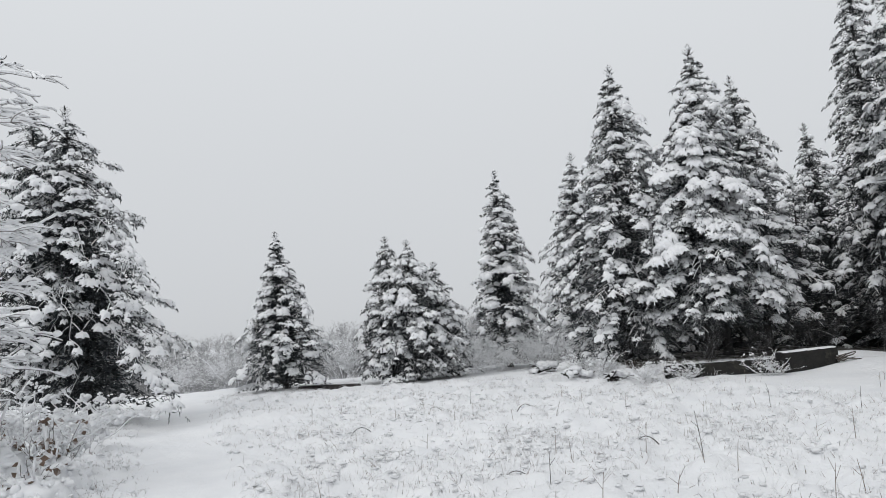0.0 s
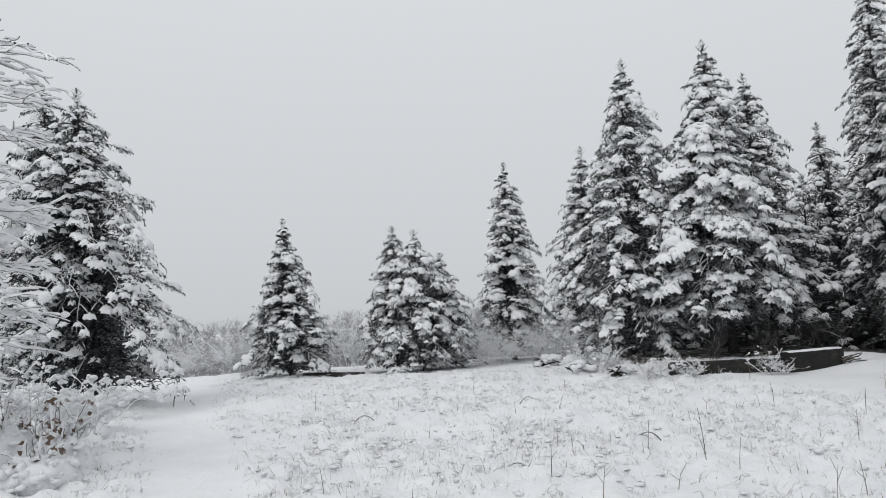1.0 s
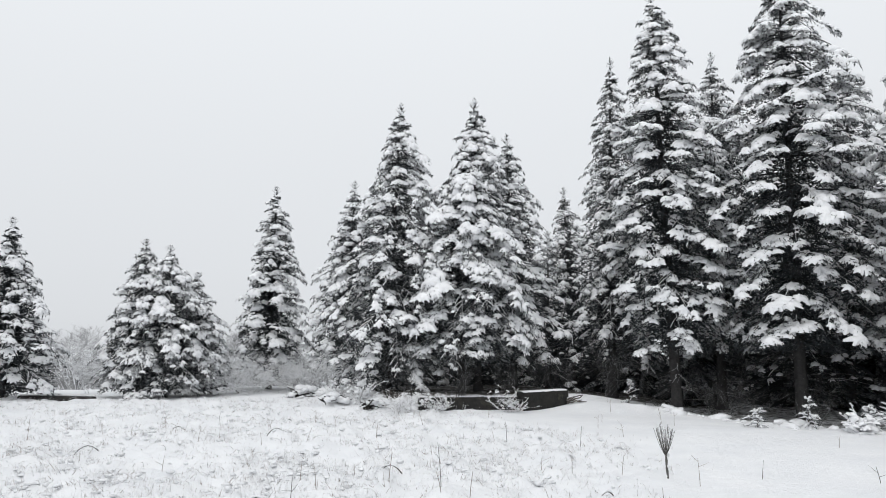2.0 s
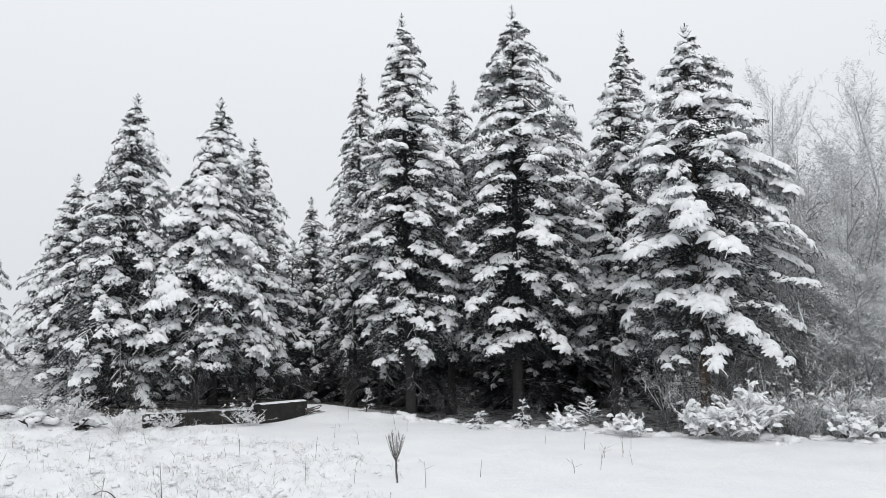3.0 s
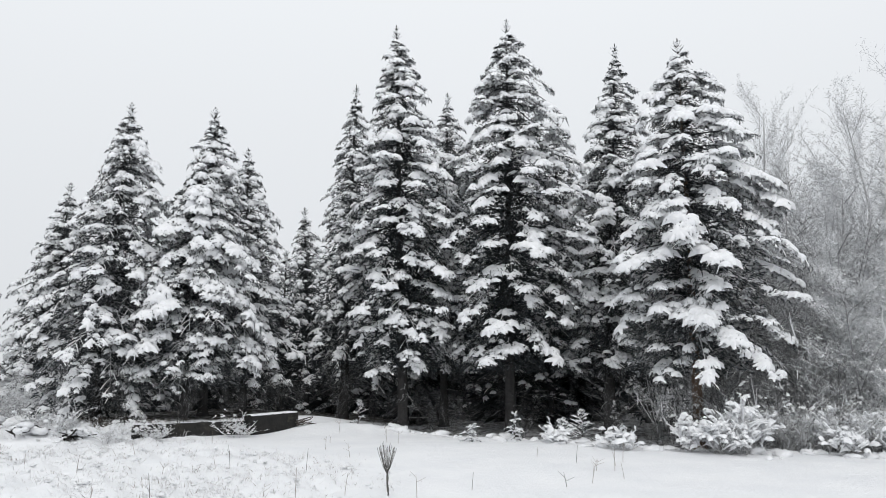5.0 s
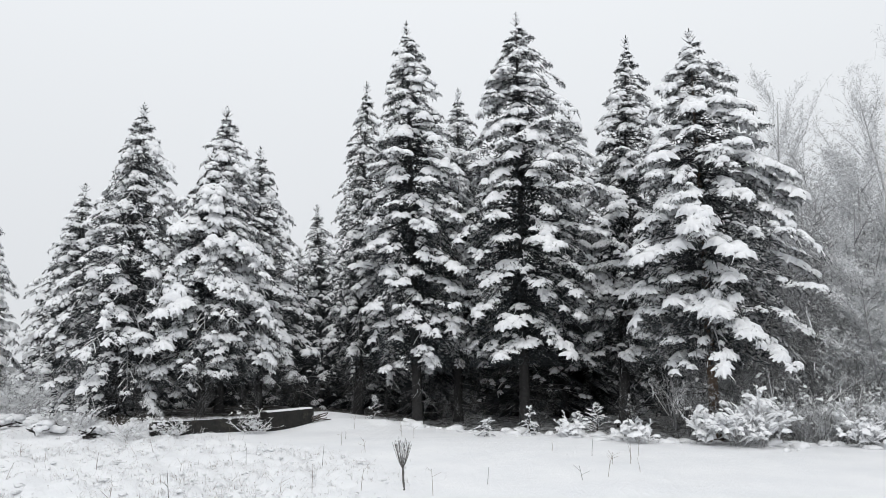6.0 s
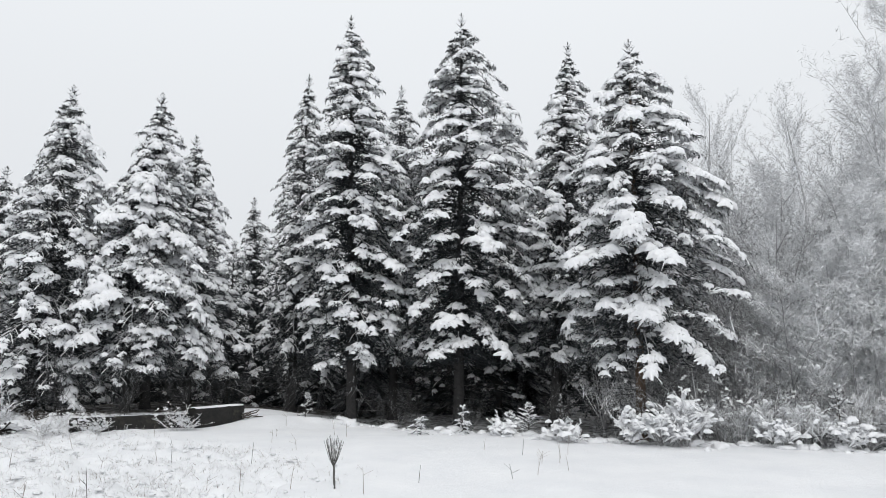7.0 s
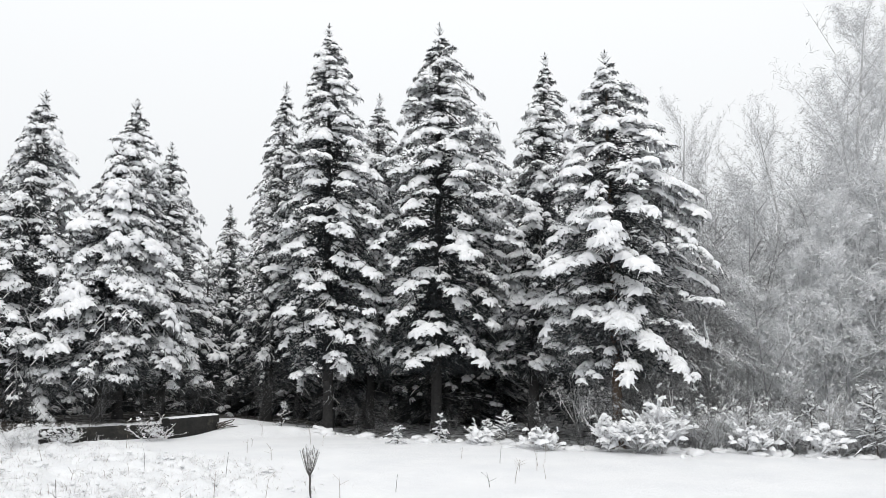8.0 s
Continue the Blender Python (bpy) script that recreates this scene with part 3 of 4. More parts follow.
# ---------------------------------------------------------------- bare trees and bushes
def bare_lines(tall, wide, seed, levels=4, splits=(9, 7, 6, 4), up=0.55, stems=1, first=0.2, thick=0.013, droop=0.0, thin=0.006, twig=0.45):
    """Polylines and radii of a leafless tree or bush with its foot at the origin."""
    r = np.random.default_rng(seed)
    t = np.linspace(0, 1, 4)
    lines, radii = [], []
    ang = r.uniform(0, 6.28, stems)
    tilt = np.full(stems, 0.03) if stems == 1 else r.uniform(0.1, 0.8, stems) * wide / tall
    way = unit(np.stack([np.cos(ang) * tilt, np.sin(ang) * tilt, np.ones(stems)], -1))
    start = np.stack([np.cos(ang), np.sin(ang), 0 * ang], -1) * (0.0 if stems == 1 else 0.3 * wide) * r.random((stems, 1))
    size = tall * (np.full(1, 0.95) if stems == 1 else r.uniform(0.5, 1.0, stems))
    rad = thick * size
    for level in range(levels):
        n = len(start)
        wob = r.normal(size=(n, 4, 3)) * (0.06 if level else 0.02) * size[:, None, None] * t[None, :, None]
        p = start[:, None] + way[:, None] * (size[:, None] * t)[..., None] + wob
        p[..., 2] += ((0.14 if level else 0.0) - droop * (level > 0)) * size[:, None] * (t ** 2)[None]
        lines.append(p)
        radii.append(rad[:, None] * np.interp(t, (0, 0.7, 1), (1, 0.42, 0.1) if level == 0 else (1, 0.55, 0.3)))
        if level == levels - 1:
            break
        k = splits[level]
        low = first if level == 0 else 0.12
        f = low + (0.99 - low) * (np.arange(k)[None] + r.random((n, k))) / k
        seg = np.minimum((f * 3).astype(int), 2)
        rows = np.arange(n)[:, None]
        s0 = p[rows, seg] + (p[rows, seg + 1] - p[rows, seg]) * (f * 3 - seg)[..., None]
        run = unit(p[rows, seg + 1] - p[rows, seg])
        turn = r.uniform(0, 6.28, (n, k))
        flat = np.stack([np.cos(turn), np.sin(turn), 0 * turn], -1)
        out = unit(run * r.uniform(0.35, 1.0, (n, k, 1)) + flat * r.uniform(0.6, 1.05, (n, k, 1)) + np.array([0, 0, up * (0.5 if level else 1.0)]))
        share = (wide / tall * 1.5 * np.clip(1.25 - f, 0.3, 1) if level == 0 else twig * (1.15 - 0.6 * f)) * r.uniform(0.6, 1.15, (n, k))
        base_r = np.interp(f, (0, 1), (1, 0.35)) * rad[:, None]
        start, way = s0.reshape(-1, 3), out.reshape(-1, 3)
        size = (size[:, None] * share).ravel()
        rad = np.maximum((base_r * r.uniform(0.3, 0.45, (n, k))).ravel(), thin)
    return lines, radii


def snow_on(lines, radii, odds, thick, r):
    """Snow lying along part of the twigs."""
    p, q = np.concatenate(lines), np.concatenate(radii)
    keep = r.random(len(p)) < odds
    p, q = p[keep].copy(), q[keep]
    s = (thick * r.uniform(0.6, 1.3, len(p)))[:, None] * np.array([0.5, 1.0, 1.0, 0.3]) + q * 0.5
    p[..., 2] += s * 0.45 + q * 0.6
    return tubes(p, s, 4, squash=0.8, jitter=0.25)


def snow_lumps(lines, n, r, big=1.0):
    """Rounded lumps of snow caught among the twigs."""
    p = np.concatenate(lines)[:, 1:].reshape(-1, 3)
    size = np.repeat(big * (0.014 + 0.035 * r.random((n, 1)) ** 1.5), 3, 0)
    c = np.repeat(p[r.integers(0, len(p), n)], 3, 0) + r.normal(size=(3 * n, 3)) * size * np.array([0.9, 0.9, 0.4])
    return blobs(c, size * r.uniform(0.6, 1.25, (3 * n, 3)) * np.array([1.1, 1.1, 0.85]), 4, 6, 0.2)


def snow_tufts(lines, n, r, big=1.0):
    """Small fingered cushions of snow on the shoots."""
    p = np.concatenate(lines)
    i, k = r.integers(0, len(p), n), r.integers(1, 4, n)
    way = unit(p[i, k] - p[i, k - 1]) * (1, 1, 0.6) + r.normal(size=(n, 3)) * 0.2
    size = big * r.uniform(0.03, 0.08, n)
    return pads(p[i, k] + (0, 0, 0.01), unit(way), size * r.uniform(0.9, 1.6, n), size * r.uniform(0.6, 1.1, n), size * r.uniform(0.45, 0.8, n), 4)


def rime(lines, n, length, width, r):
    """Flecks of rime and snow that cling along the twigs."""
    p = np.concatenate([q[:, 1:] for q in lines[1:]]).reshape(-1, 3)
    at = p[r.integers(0, len(p), n)] + r.normal(size=(n, 3)) * 0.06
    way = r.normal(size=(n, 3)) * np.array([1.0, 1.0, 0.55]) + np.array([0, 0, 0.35])
    return spikes(at, way, r.uniform(0.5, 1.2, n) * length, r.uniform(0.6, 1.3, n) * width)


def twigwork(lines, radii):
    """Boughs as tubes; the last, finest twigs as crossed blades."""
    pieces = [tubes(p, q, 3) for p, q in zip(lines[1:-1], radii[1:-1])]
    p, q = lines[-1], np.minimum(radii[-1], 0.008)
    pieces.append(spikes(p[:, 0], p[:, 2] - p[:, 0], np.linalg.norm(p[:, 2] - p[:, 0], axis=1), q[:, 0] * 1.5))
    pieces.append(spikes(p[:, 1], p[:, 3] - p[:, 1], np.linalg.norm(p[:, 3] - p[:, 1], axis=1), q[:, 0] * 1.2))
    w = unit(p[:, 3] - p[:, 0]) + rng.normal(size=(len(p), 3)) * 0.55
    pieces.append(spikes(p[:, 1], w, np.linalg.norm(p[:, 3] - p[:, 0], axis=1) * 0.45, q[:, 0] * 1.2))
    return pieces


def bare_tree(name, x, y, tall, wide, seed, label, category="tree", group="", mat=None, snow=0.0, thick_snow=0.02, leaves=0, trunk_mat=None, clumps=0, lump=1.0, tufts=False, flecks=0, fleck=(0.20, 0.016), fleck_mat=None, **shape):
    lines, radii = bare_lines(tall, wide, seed, **shape)
    r = np.random.default_rng(seed + 5000)
    ob = thing(name, on_ground(x, y), label, category, group)
    foot = part("trunk" if category == "tree" else "stem", [tubes(lines[0], radii[0], 7)], trunk_mat or mat or FROSTED, ob)
    if category != "tree":
        tagged(foot, kind="stuff")
    tagged(part("crown", twigwork(lines, radii), mat or FROSTED, ob, "leafless frosted twigs"), kind="stuff")
    if snow:
        tagged(part("snow", [snow_on(lines[1:], radii[1:], snow, thick_snow, r), (snow_tufts if tufts else snow_lumps)(lines[1:], clumps, r, lump)], SNOW, ob, "fresh white snow along the twigs"), kind="stuff")
    if flecks:
        tagged(part("rime", [rime(lines, flecks, *fleck, r)], fleck_mat or HOAR, ob, "white rime on the twigs", smooth=False), kind="stuff")
    if leaves:
        tips = np.concatenate(lines[1:])[:, 2:].reshape(-1, 3)
        at = tips[r.integers(0, len(tips), leaves)] + r.normal(size=(leaves, 3)) * 0.05
        a, b = unit(r.normal(size=(leaves, 3))), unit(r.normal(size=(leaves, 3)))
        l, w = r.uniform(0.05, 0.11, (leaves, 1)), r.uniform(0.02, 0.04, (leaves, 1))
        hang = np.array([0, 0, -0.02])
        v = np.stack([at, at + a * l * 0.5 + b * w, at + a * l + hang, at + a * l * 0.5 - b * w], 1).reshape(-1, 3)
        tagged(part("foliage", [(v, np.arange(leaves * 4).reshape(-1, 4))], LEAF, ob, "withered brown leaves", smooth=False), kind="stuff")
    return ob


# the bare wood beside the spruces
W = "tall leafless tree white with hoar frost"
bare_tree("bare_tree", 24.7, 8.6, 11.0, 3.4, 11, W, group="frosted wood", first=0.3, up=0.9, splits=(20, 14, 10), thin=0.005, thick=0.010, flecks=2600, mat=RIMED, trunk_mat=FROSTED)
bare_tree("bare_tree", 19.9, 4.4, 11.6, 3.0, 12, W, group="frosted wood", first=0.12, mat=RIMED, splits=(34, 15, 10), up=0.5, thin=0.005, thick=0.009, trunk_mat=FROSTED, flecks=10000)
bare_tree("bare_tree", 23.6, 11.4, 11.2, 3.2, 13, W, group="frosted wood", first=0.25, up=0.9, splits=(20, 14, 10), thin=0.005, thick=0.010, flecks=2600, mat=RIMED, trunk_mat=FROSTED)
for bx, by, bt, sd in ((21.2, 5.6, 9.5, 14), (19.6, 2.5, 12.5, 15), (22.5, 3.6, 12.0, 16)):
    bare_tree("bare_tree", bx, by, bt, 3.0, sd, W, group="frosted wood", first=0.1, mat=RIMED, splits=(28, 14, 10), up=0.5, thin=0.005, thick=0.009, trunk_mat=FROSTED, flecks=10000)
for i, (bx, by, bt) in enumerate(((22.0, 9.6, 8.5), (26.5, 6.2, 9.0), (22.8, 6.4, 8.0), (20.5, 7.8, 7.0), (24.0, 3.0, 10.0), (28.5, 10.5, 9.5), (21.0, 2.2, 9.0),
                                  (26.0, 12.5, 9.5), (19.0, 6.2, 6.0), (18.0, 3.6, 6.5), (30.0, 3.0, 10.0), (28.0, 15.0, 9.0), (32.0, 7.5, 10.0), (33.0, 12.0, 10.0))):
    bare_tree("bare_tree", bx, by, bt, 3.0, 20 + i, "leafless tree in the wood, grey with frost", group="frosted wood", first=0.08, up=0.35, splits=(20, 12, 8), thin=0.005, thick=0.009, flecks=1400 if bearing(bx, by) < 68 else 7000,
              mat=RIMED if i % 2 and bearing(bx, by) > 68 else (FROSTED if bt > 8.2 and bearing(bx, by) > 68 else THICKET), trunk_mat=FROSTED)
for i in range(20):
    a = radians(60.5 + 1.3 * i)
    d = 17.0 + 2.0 * rng.random() + (0.8 if i < 3 else 0)
    bare_tree("sapling", d * math.sin(a), d * math.cos(a), (2.4 if i < 10 else 3.8) + (2.6 if i < 10 else 1.9) * rng.random(), 1.3, 60 + i, "thin leafless sapling covered with rime", "tree", "rimed saplings",
              mat=THICKET if i < 8 else RIMED, splits=(22, 9, 5), first=0.08, thick=0.006, up=0.1, snow=(0.22 if i > 9 else 0.07) if i > 4 else 0.02, thick_snow=0.012, clumps=(34 if i > 9 else 22) if i > 4 else 4, lump=1.15 if i > 9 else 0.8, thin=0.005, flecks=1500 if i < 6 else 6000 if i < 10 else 13000, fleck=(0.08, 0.015), trunk_mat=THICKET)
for i in range(14):
    a = radians(57 + 1.8 * i)
    d = 16.1 + 1.0 * rng.random()
    bare_tree("bush", d * math.sin(a), d * math.cos(a), 0.7 + 0.9 * rng.random(), 0.9, 90 + i, "low leafless bush under loose snow", "bush", "wood edge bushes",
              mat=THICKET if i < 7 else FROSTED, flecks=900, fleck=(0.07, 0.012), levels=4, splits=(6, 4, 3), stems=6, first=0.1, thick=0.007, snow=0.06, thick_snow=0.01, thin=0.004, clumps=12, lump=0.8, twig=0.38)
for i in range(15):
    a = radians(64.5 + 1.35 * i)
    d = 15.9 + 1.0 * rng.random()
    bare_tree("bush", d * math.sin(a), d * math.cos(a), 0.6 + 1.2 * rng.random(), 0.55, 860 + i, "slender bush with white snow on every shoot", "bush", "wood edge bushes", mat=FROSTED, levels=3, splits=(7, 4), stems=5,
              first=0.15, thick=0.007, snow=0.4, thick_snow=0.014, thin=0.004, up=0.3, droop=0.2, clumps=48, lump=0.7, tufts=True, flecks=900, fleck=(0.07, 0.012))
# bushes under the spruces
for i, (bx, by, bt) in enumerate(((12.6, 9.7, 1.1), (13.3, 9.0, 1.0), (14.3, 8.0, 1.1), (6.0, 16.9, 1.3), (7.2, 17.0, 1.1), (9.3, 17.6, 1.2), (10.4, 17.3, 1.0), (8.4, 17.2, 0.9),
                                  (5.0, 17.3, 1.0), (11.5, 16.8, 0.8), (12.6, 15.2, 0.7), (13.2, 13.0, 0.6), (12.2, 14.4, 0.6))):
    bare_tree("bush", bx, by, bt, 1.0, 120 + i, "tangled leafless bush at the foot of the spruces", "bush", "undergrowth", mat=DEAD_TWIG,
              levels=4, splits=(6, 4, 4), stems=6, first=0.1, thick=0.007, thin=0.003, twig=0.38)
# frosted scrub behind the meadow
for i, (bx, by, bt) in enumerate(((-7.4, 24.5, 1.4), (-8.6, 26.5, 1.3), (-6.6, 26.0, 1.5), (-3.3, 24.6, 1.5), (-2.8, 26.5, 1.8), (0.9, 24.0, 1.1), (1.5, 23.0, 0.9), (2.6, 23.4, 1.1),
                                  (3.3, 22.4, 1.1), (3.1, 24.8, 1.2), (0.3, 26.0, 1.4), (-10.2, 27.5, 1.3), (-4.2, 27.5, 2.0), (0.2, 22.6, 0.9), (3.9, 21.3, 1.0), (-11.5, 29.0, 1.3))):
    bare_tree("bush", bx, by, bt, 1.4, 140 + i, "spreading leafless bush grey with frost", "bush", "frosted scrub", mat=RIMED,
              levels=4, splits=(6, 4, 3), stems=8, first=0.1, thick=0.005, thin=0.004, up=0.0, droop=0.2, snow=0.01, thick_snow=0.01, clumps=8, lump=0.6, twig=0.4, flecks=1300, fleck=(0.12, 0.016))


def brushwood(b0, b1, n, mat, seed, label, white):
    """The tangle of thin stems and twigs that fills the bare wood between two bearings, too many to count."""
    r = np.random.default_rng(seed)
    b, d = r.uniform(b0, b1, n), 18.6 + 14 * r.random(n) ** 1.3
    a = np.radians(b)
    foot = np.stack([d * np.sin(a), d * np.cos(a)], -1)
    foot = np.concatenate([foot, height(foot[:, 0], foot[:, 1])[:, None]], 1)
    most = 1.6 + d * np.tan(np.radians(np.interp(b, (56, 61, 64.5, 67.5, 71, 75, 78, 100), (13, 16, 19.5, 16.5, 17, 20.5, 24, 24))))
    tall = most * r.uniform(0.35, 1.0, n)
    t = np.linspace(0, 1, 4)
    k = 4
    turn, tilt = r.uniform(0, 6.28, (n, k)), r.uniform(0.05, 0.38, (n, k))
    way = unit(np.stack([np.cos(turn) * tilt, np.sin(turn) * tilt, np.ones((n, k))], -1)).reshape(-1, 3)
    size = (tall[:, None] * r.uniform(0.6, 1.0, (n, k))).ravel()
    start = np.repeat(foot, k, 0)
    p = start[:, None] + way[:, None] * (size[:, None] * t)[..., None] + r.normal(size=(n * k, 4, 3)) * 0.10 * t[None, :, None]
    pieces = [tubes(p, np.minimum(0.004 * size, 0.022)[:, None] * np.interp(t, (0, 1), (1, 0.1)) + 0.003, 3)]
    # side branches, then two generations of twigs
    for m, share, width, lift in ((9, 0.30, 0.018, 0.75), (6, 0.45, 0.013, 0.35), (5, 0.45, 0.010, 0.15)):
        f = r.uniform(0.12, 1.0, (len(start), m))
        at = start[:, None] + way[:, None] * (size[:, None] * f)[..., None]
        turn = r.uniform(0, 6.28, f.shape)
        flat = np.stack([np.cos(turn), np.sin(turn), 0 * turn], -1)
        w = unit(way[:, None] * r.uniform(0.2, 0.8, (*f.shape, 1)) + flat * r.uniform(0.5, 1.0, (*f.shape, 1)) + np.array([0, 0, lift]) * r.uniform(-0.3, 0.8, (*f.shape, 1)))
        length = size[:, None] * share * (1.2 - 0.7 * f) * r.uniform(0.5, 1.2, f.shape)
        start, way, size = at.reshape(-1, 3), w.reshape(-1, 3), length.ravel()
        pieces.append(spikes(start, way, size, np.full(len(size), width)))
    ob = new("brushwood", mesh_of("brushwood", pieces, mat, smooth=False))
    tagged(ob, label, "woods", kind="stuff")
    k = r.random(len(start)) < white
    tagged(part("rime", [spikes(start[k] + (0, 0, 0.008), way[k] + r.normal(size=(int(k.sum()), 3)) * 0.15, size[k] * 0.9, r.uniform(0.010, 0.018, int(k.sum())))], HOAR, ob, "white rime on the twigs", smooth=False), kind="stuff")


brushwood(56, 72, 115, BRUSH, 46, "tangled leafless undergrowth grey with frost", 0.16)
brushwood(70, 100, 150, RIMED, 47, "tangled leafless undergrowth white with rime", 0.8)


def far_woods():
    """A belt of leafless trees and scrub beyond the meadow, too many to count."""
    r = np.random.default_rng(8)
    n, m = 1500, 1150
    left, scrub = np.arange(n) < m, (np.arange(n) % 5 < 2) & (np.arange(n) < m)
    a = np.radians(np.where(left, r.uniform(-42, 14, n), r.uniform(55, 100, n)))
    d = np.where(left, np.where(scrub, r.uniform(32, 50, n), r.uniform(48, 120, n)), r.uniform(34, 60, n))
    foot = np.stack([d * np.sin(a), d * np.cos(a)], -1)
    foot = np.concatenate([foot, height(foot[:, 0], foot[:, 1])[:, None]], 1)
    tall = (1.6 + d * np.tan(np.radians(0.45 + 0.35 * np.sin(a * 30) + 0.25 * np.sin(a * 77) + r.uniform(-1.0, 0.25, n))) - foot[:, 2])
    tall = np.where(left, np.clip(tall, 1.2, 14), r.uniform(7, 11, n))
    tall = np.where(scrub, np.minimum(tall * r.uniform(0.4, 0.9, n), r.uniform(0.7, 2.2, n)), tall)
    t = np.linspace(0, 1, 4)
    p = foot[:, None] + np.array([0, 0, 1.0]) * (tall[:, None] * t)[..., None] + r.normal(size=(n, 4, 3)) * 0.12 * t[None, :, None]
    pieces = [tubes(p, 0.004 * tall[:, None] * np.interp(t, (0, 1), (1, 0.15)), 3)]
    k = 46
    f = r.uniform(0.03, 0.95, (n, k)) ** 0.8
    start = foot[:, None] + np.array([0, 0, 1.0]) * (tall[:, None] * f)[..., None]
    turn = r.uniform(0, 6.28, (n, k))
    way = np.stack([np.cos(turn), np.sin(turn), r.uniform(0.2, 1.3, (n, k))], -1)
    length = tall[:, None] * 0.34 * (1.15 - 0.85 * f) * r.uniform(0.6, 1.2, (n, k)) * np.where(scrub, 1.7, 1.0)[:, None]
    wide = np.repeat(np.interp(d, (30, 100), (0.014, 0.036)), k)
    pieces.append(spikes(start.reshape(-1, 3), way.reshape(-1, 3), length.ravel(), wide))
    for _ in range(2):
        at = (start + unit(way) * (length * r.uniform(0.1, 0.8, (n, k)))[..., None]).reshape(-1, 3)
        w = way.reshape(-1, 3) + r.normal(size=at.shape) * 0.8
        pieces.append(spikes(at, w, length.ravel() * 0.5, wide * 0.8))
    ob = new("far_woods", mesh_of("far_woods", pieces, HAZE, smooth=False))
    tagged(ob, "belt of leafless frosted woods beyond the meadow, greyed by painted haze", "woods", kind="stuff")


far_woods()


def laden_tree():
    """A leafless tree close to the path: every limb and twig carries a roll of snow."""
    r = np.random.default_rng(31)
    ob = thing("bare_tree", on_ground(-6.0, 8.0), "leafless tree with thick snow on every twig", "tree")
    t = np.linspace(0, 1, 5)
    trunk = np.stack([0.1 * t, 0 * t, 5.6 * t], -1)
    part("trunk", [tubes(trunk[None], np.interp(t, (0, 1), (0.13, 0.04))[None], 9, jitter=0.06)], FROSTED, ob)
    limbs, lr, tw, twr = [], [], [], []
    t = np.linspace(0, 1, 8)
    down = np.array([0, 0, 1.0])

    def arch(start, way, length, sag, sway):
        side = unit(np.cross(way, down))
        bend = sway * np.sin(t * r.uniform(2.0, 4.0) + r.uniform(0, 6.28))
        bend = (bend - bend[0]) * length
        lift = 0.4 * sway * np.sin(t * r.uniform(3.0, 6.0)) * length
        return start + way * (length * t)[:, None] + side * bend[:, None] + down * (lift - sag * length * t ** 2)[:, None]

    for i in range(58):
        h = 0.9 + 4.1 * ((i + r.random()) / 58) ** 1.35
        a = (r.uniform(-0.9, 1.9) if h < 3.9 else r.uniform(-0.1, 1.3)) if i % 5 else r.uniform(2.3, 5.2)
        l = r.uniform(0.7, 1.3) if h < 3.9 else r.uniform(0.9, 1.45)
        out = np.array([math.cos(a), math.sin(a), 0.0])
        rise = r.uniform(0.0, 0.5) + (0.15 if h > 3.4 else 0)
        p = arch(np.array([0.02 * h, 0, h]), unit(out + down * rise), l, 0.02 + rise * 0.5, 0.13)
        limbs.append(p)
        lr.append(np.interp(t, (0, 1), (0.024, 0.006)))
        for j in range(7):
            k = r.integers(2, 8)
            run = unit(p[k] - p[k - 1])
            side = np.array([-out[1], out[0], 0.0]) * (1 if j % 2 else -1)
            w = unit(run + side * r.uniform(0.4, 1.3) + down * r.uniform(-0.15, 0.5))
            ln = r.uniform(0.3, 0.6) * (1.15 - 0.06 * k)
            q = arch(p[k], w, ln, r.uniform(0.0, 0.25), 0.14)
            tw.append(q)
            twr.append(np.interp(t, (0, 1), (0.008, 0.005)))
            if j % 3:
                k = r.integers(2, 6)
                w2 = unit(unit(q[k] - q[k - 1]) + side * r.uniform(-0.7, 0.7) + down * r.uniform(-0.1, 0.25))
                tw.append(arch(q[k], w2, ln * 0.5, 0.1, 0.12))
                twr.append(np.interp(t, (0, 1), (0.006, 0.0045)))
    limbs, lr, tw, twr = np.array(limbs), np.array(lr), np.array(tw), np.array(twr)
    tagged(part("crown", [tubes(limbs, lr, 5), tubes(tw, twr, 4)], FROSTED, ob, "bare brown twigs"), kind="stuff")
    rolls = []
    for p, q, lo, hi, odds in ((limbs, lr, 0.018, 0.034, 0.95), (tw, twr, 0.008, 0.018, 1.0)):
        keep = r.random(len(p)) < odds
        pick = [0, 2, 4, 6, 7] if hi > 0.02 else [0, 3, 6, 7]
        p, q = p[keep][:, pick].copy(), q[keep][:, pick]
        s = r.uniform(lo, hi, (len(p), 1)) * np.array([0.7, 1.0, 1.1, 1.0, 0.6])[-len(pick):] * r.uniform(0.75, 1.3, (len(p), len(pick))) + q * 0.4
        p[..., 2] += s * 0.6 + q * 0.5
        rolls.append(tubes(p, s, 6, squash=0.85, jitter=0.25))
    at = np.concatenate([limbs[:, 3:].reshape(-1, 3), tw[:, 2:].reshape(-1, 3)])
    at = at[at[:, 2] < 3.6]
    at = np.repeat(at[r.integers(0, len(at), 260)], 2, 0) + r.normal(size=(520, 3)) * (0.05, 0.05, 0.02)
    rolls.append(blobs(at, (0.02 + 0.05 * r.random((520, 1)) ** 2) * r.uniform(0.8, 1.2, (520, 3)) * (1.2, 1.2, 0.8), 5, 8, 0.15))
    tagged(part("snow", rolls, SNOW, ob, "fresh white snow along the twigs"), kind="stuff")


laden_tree()


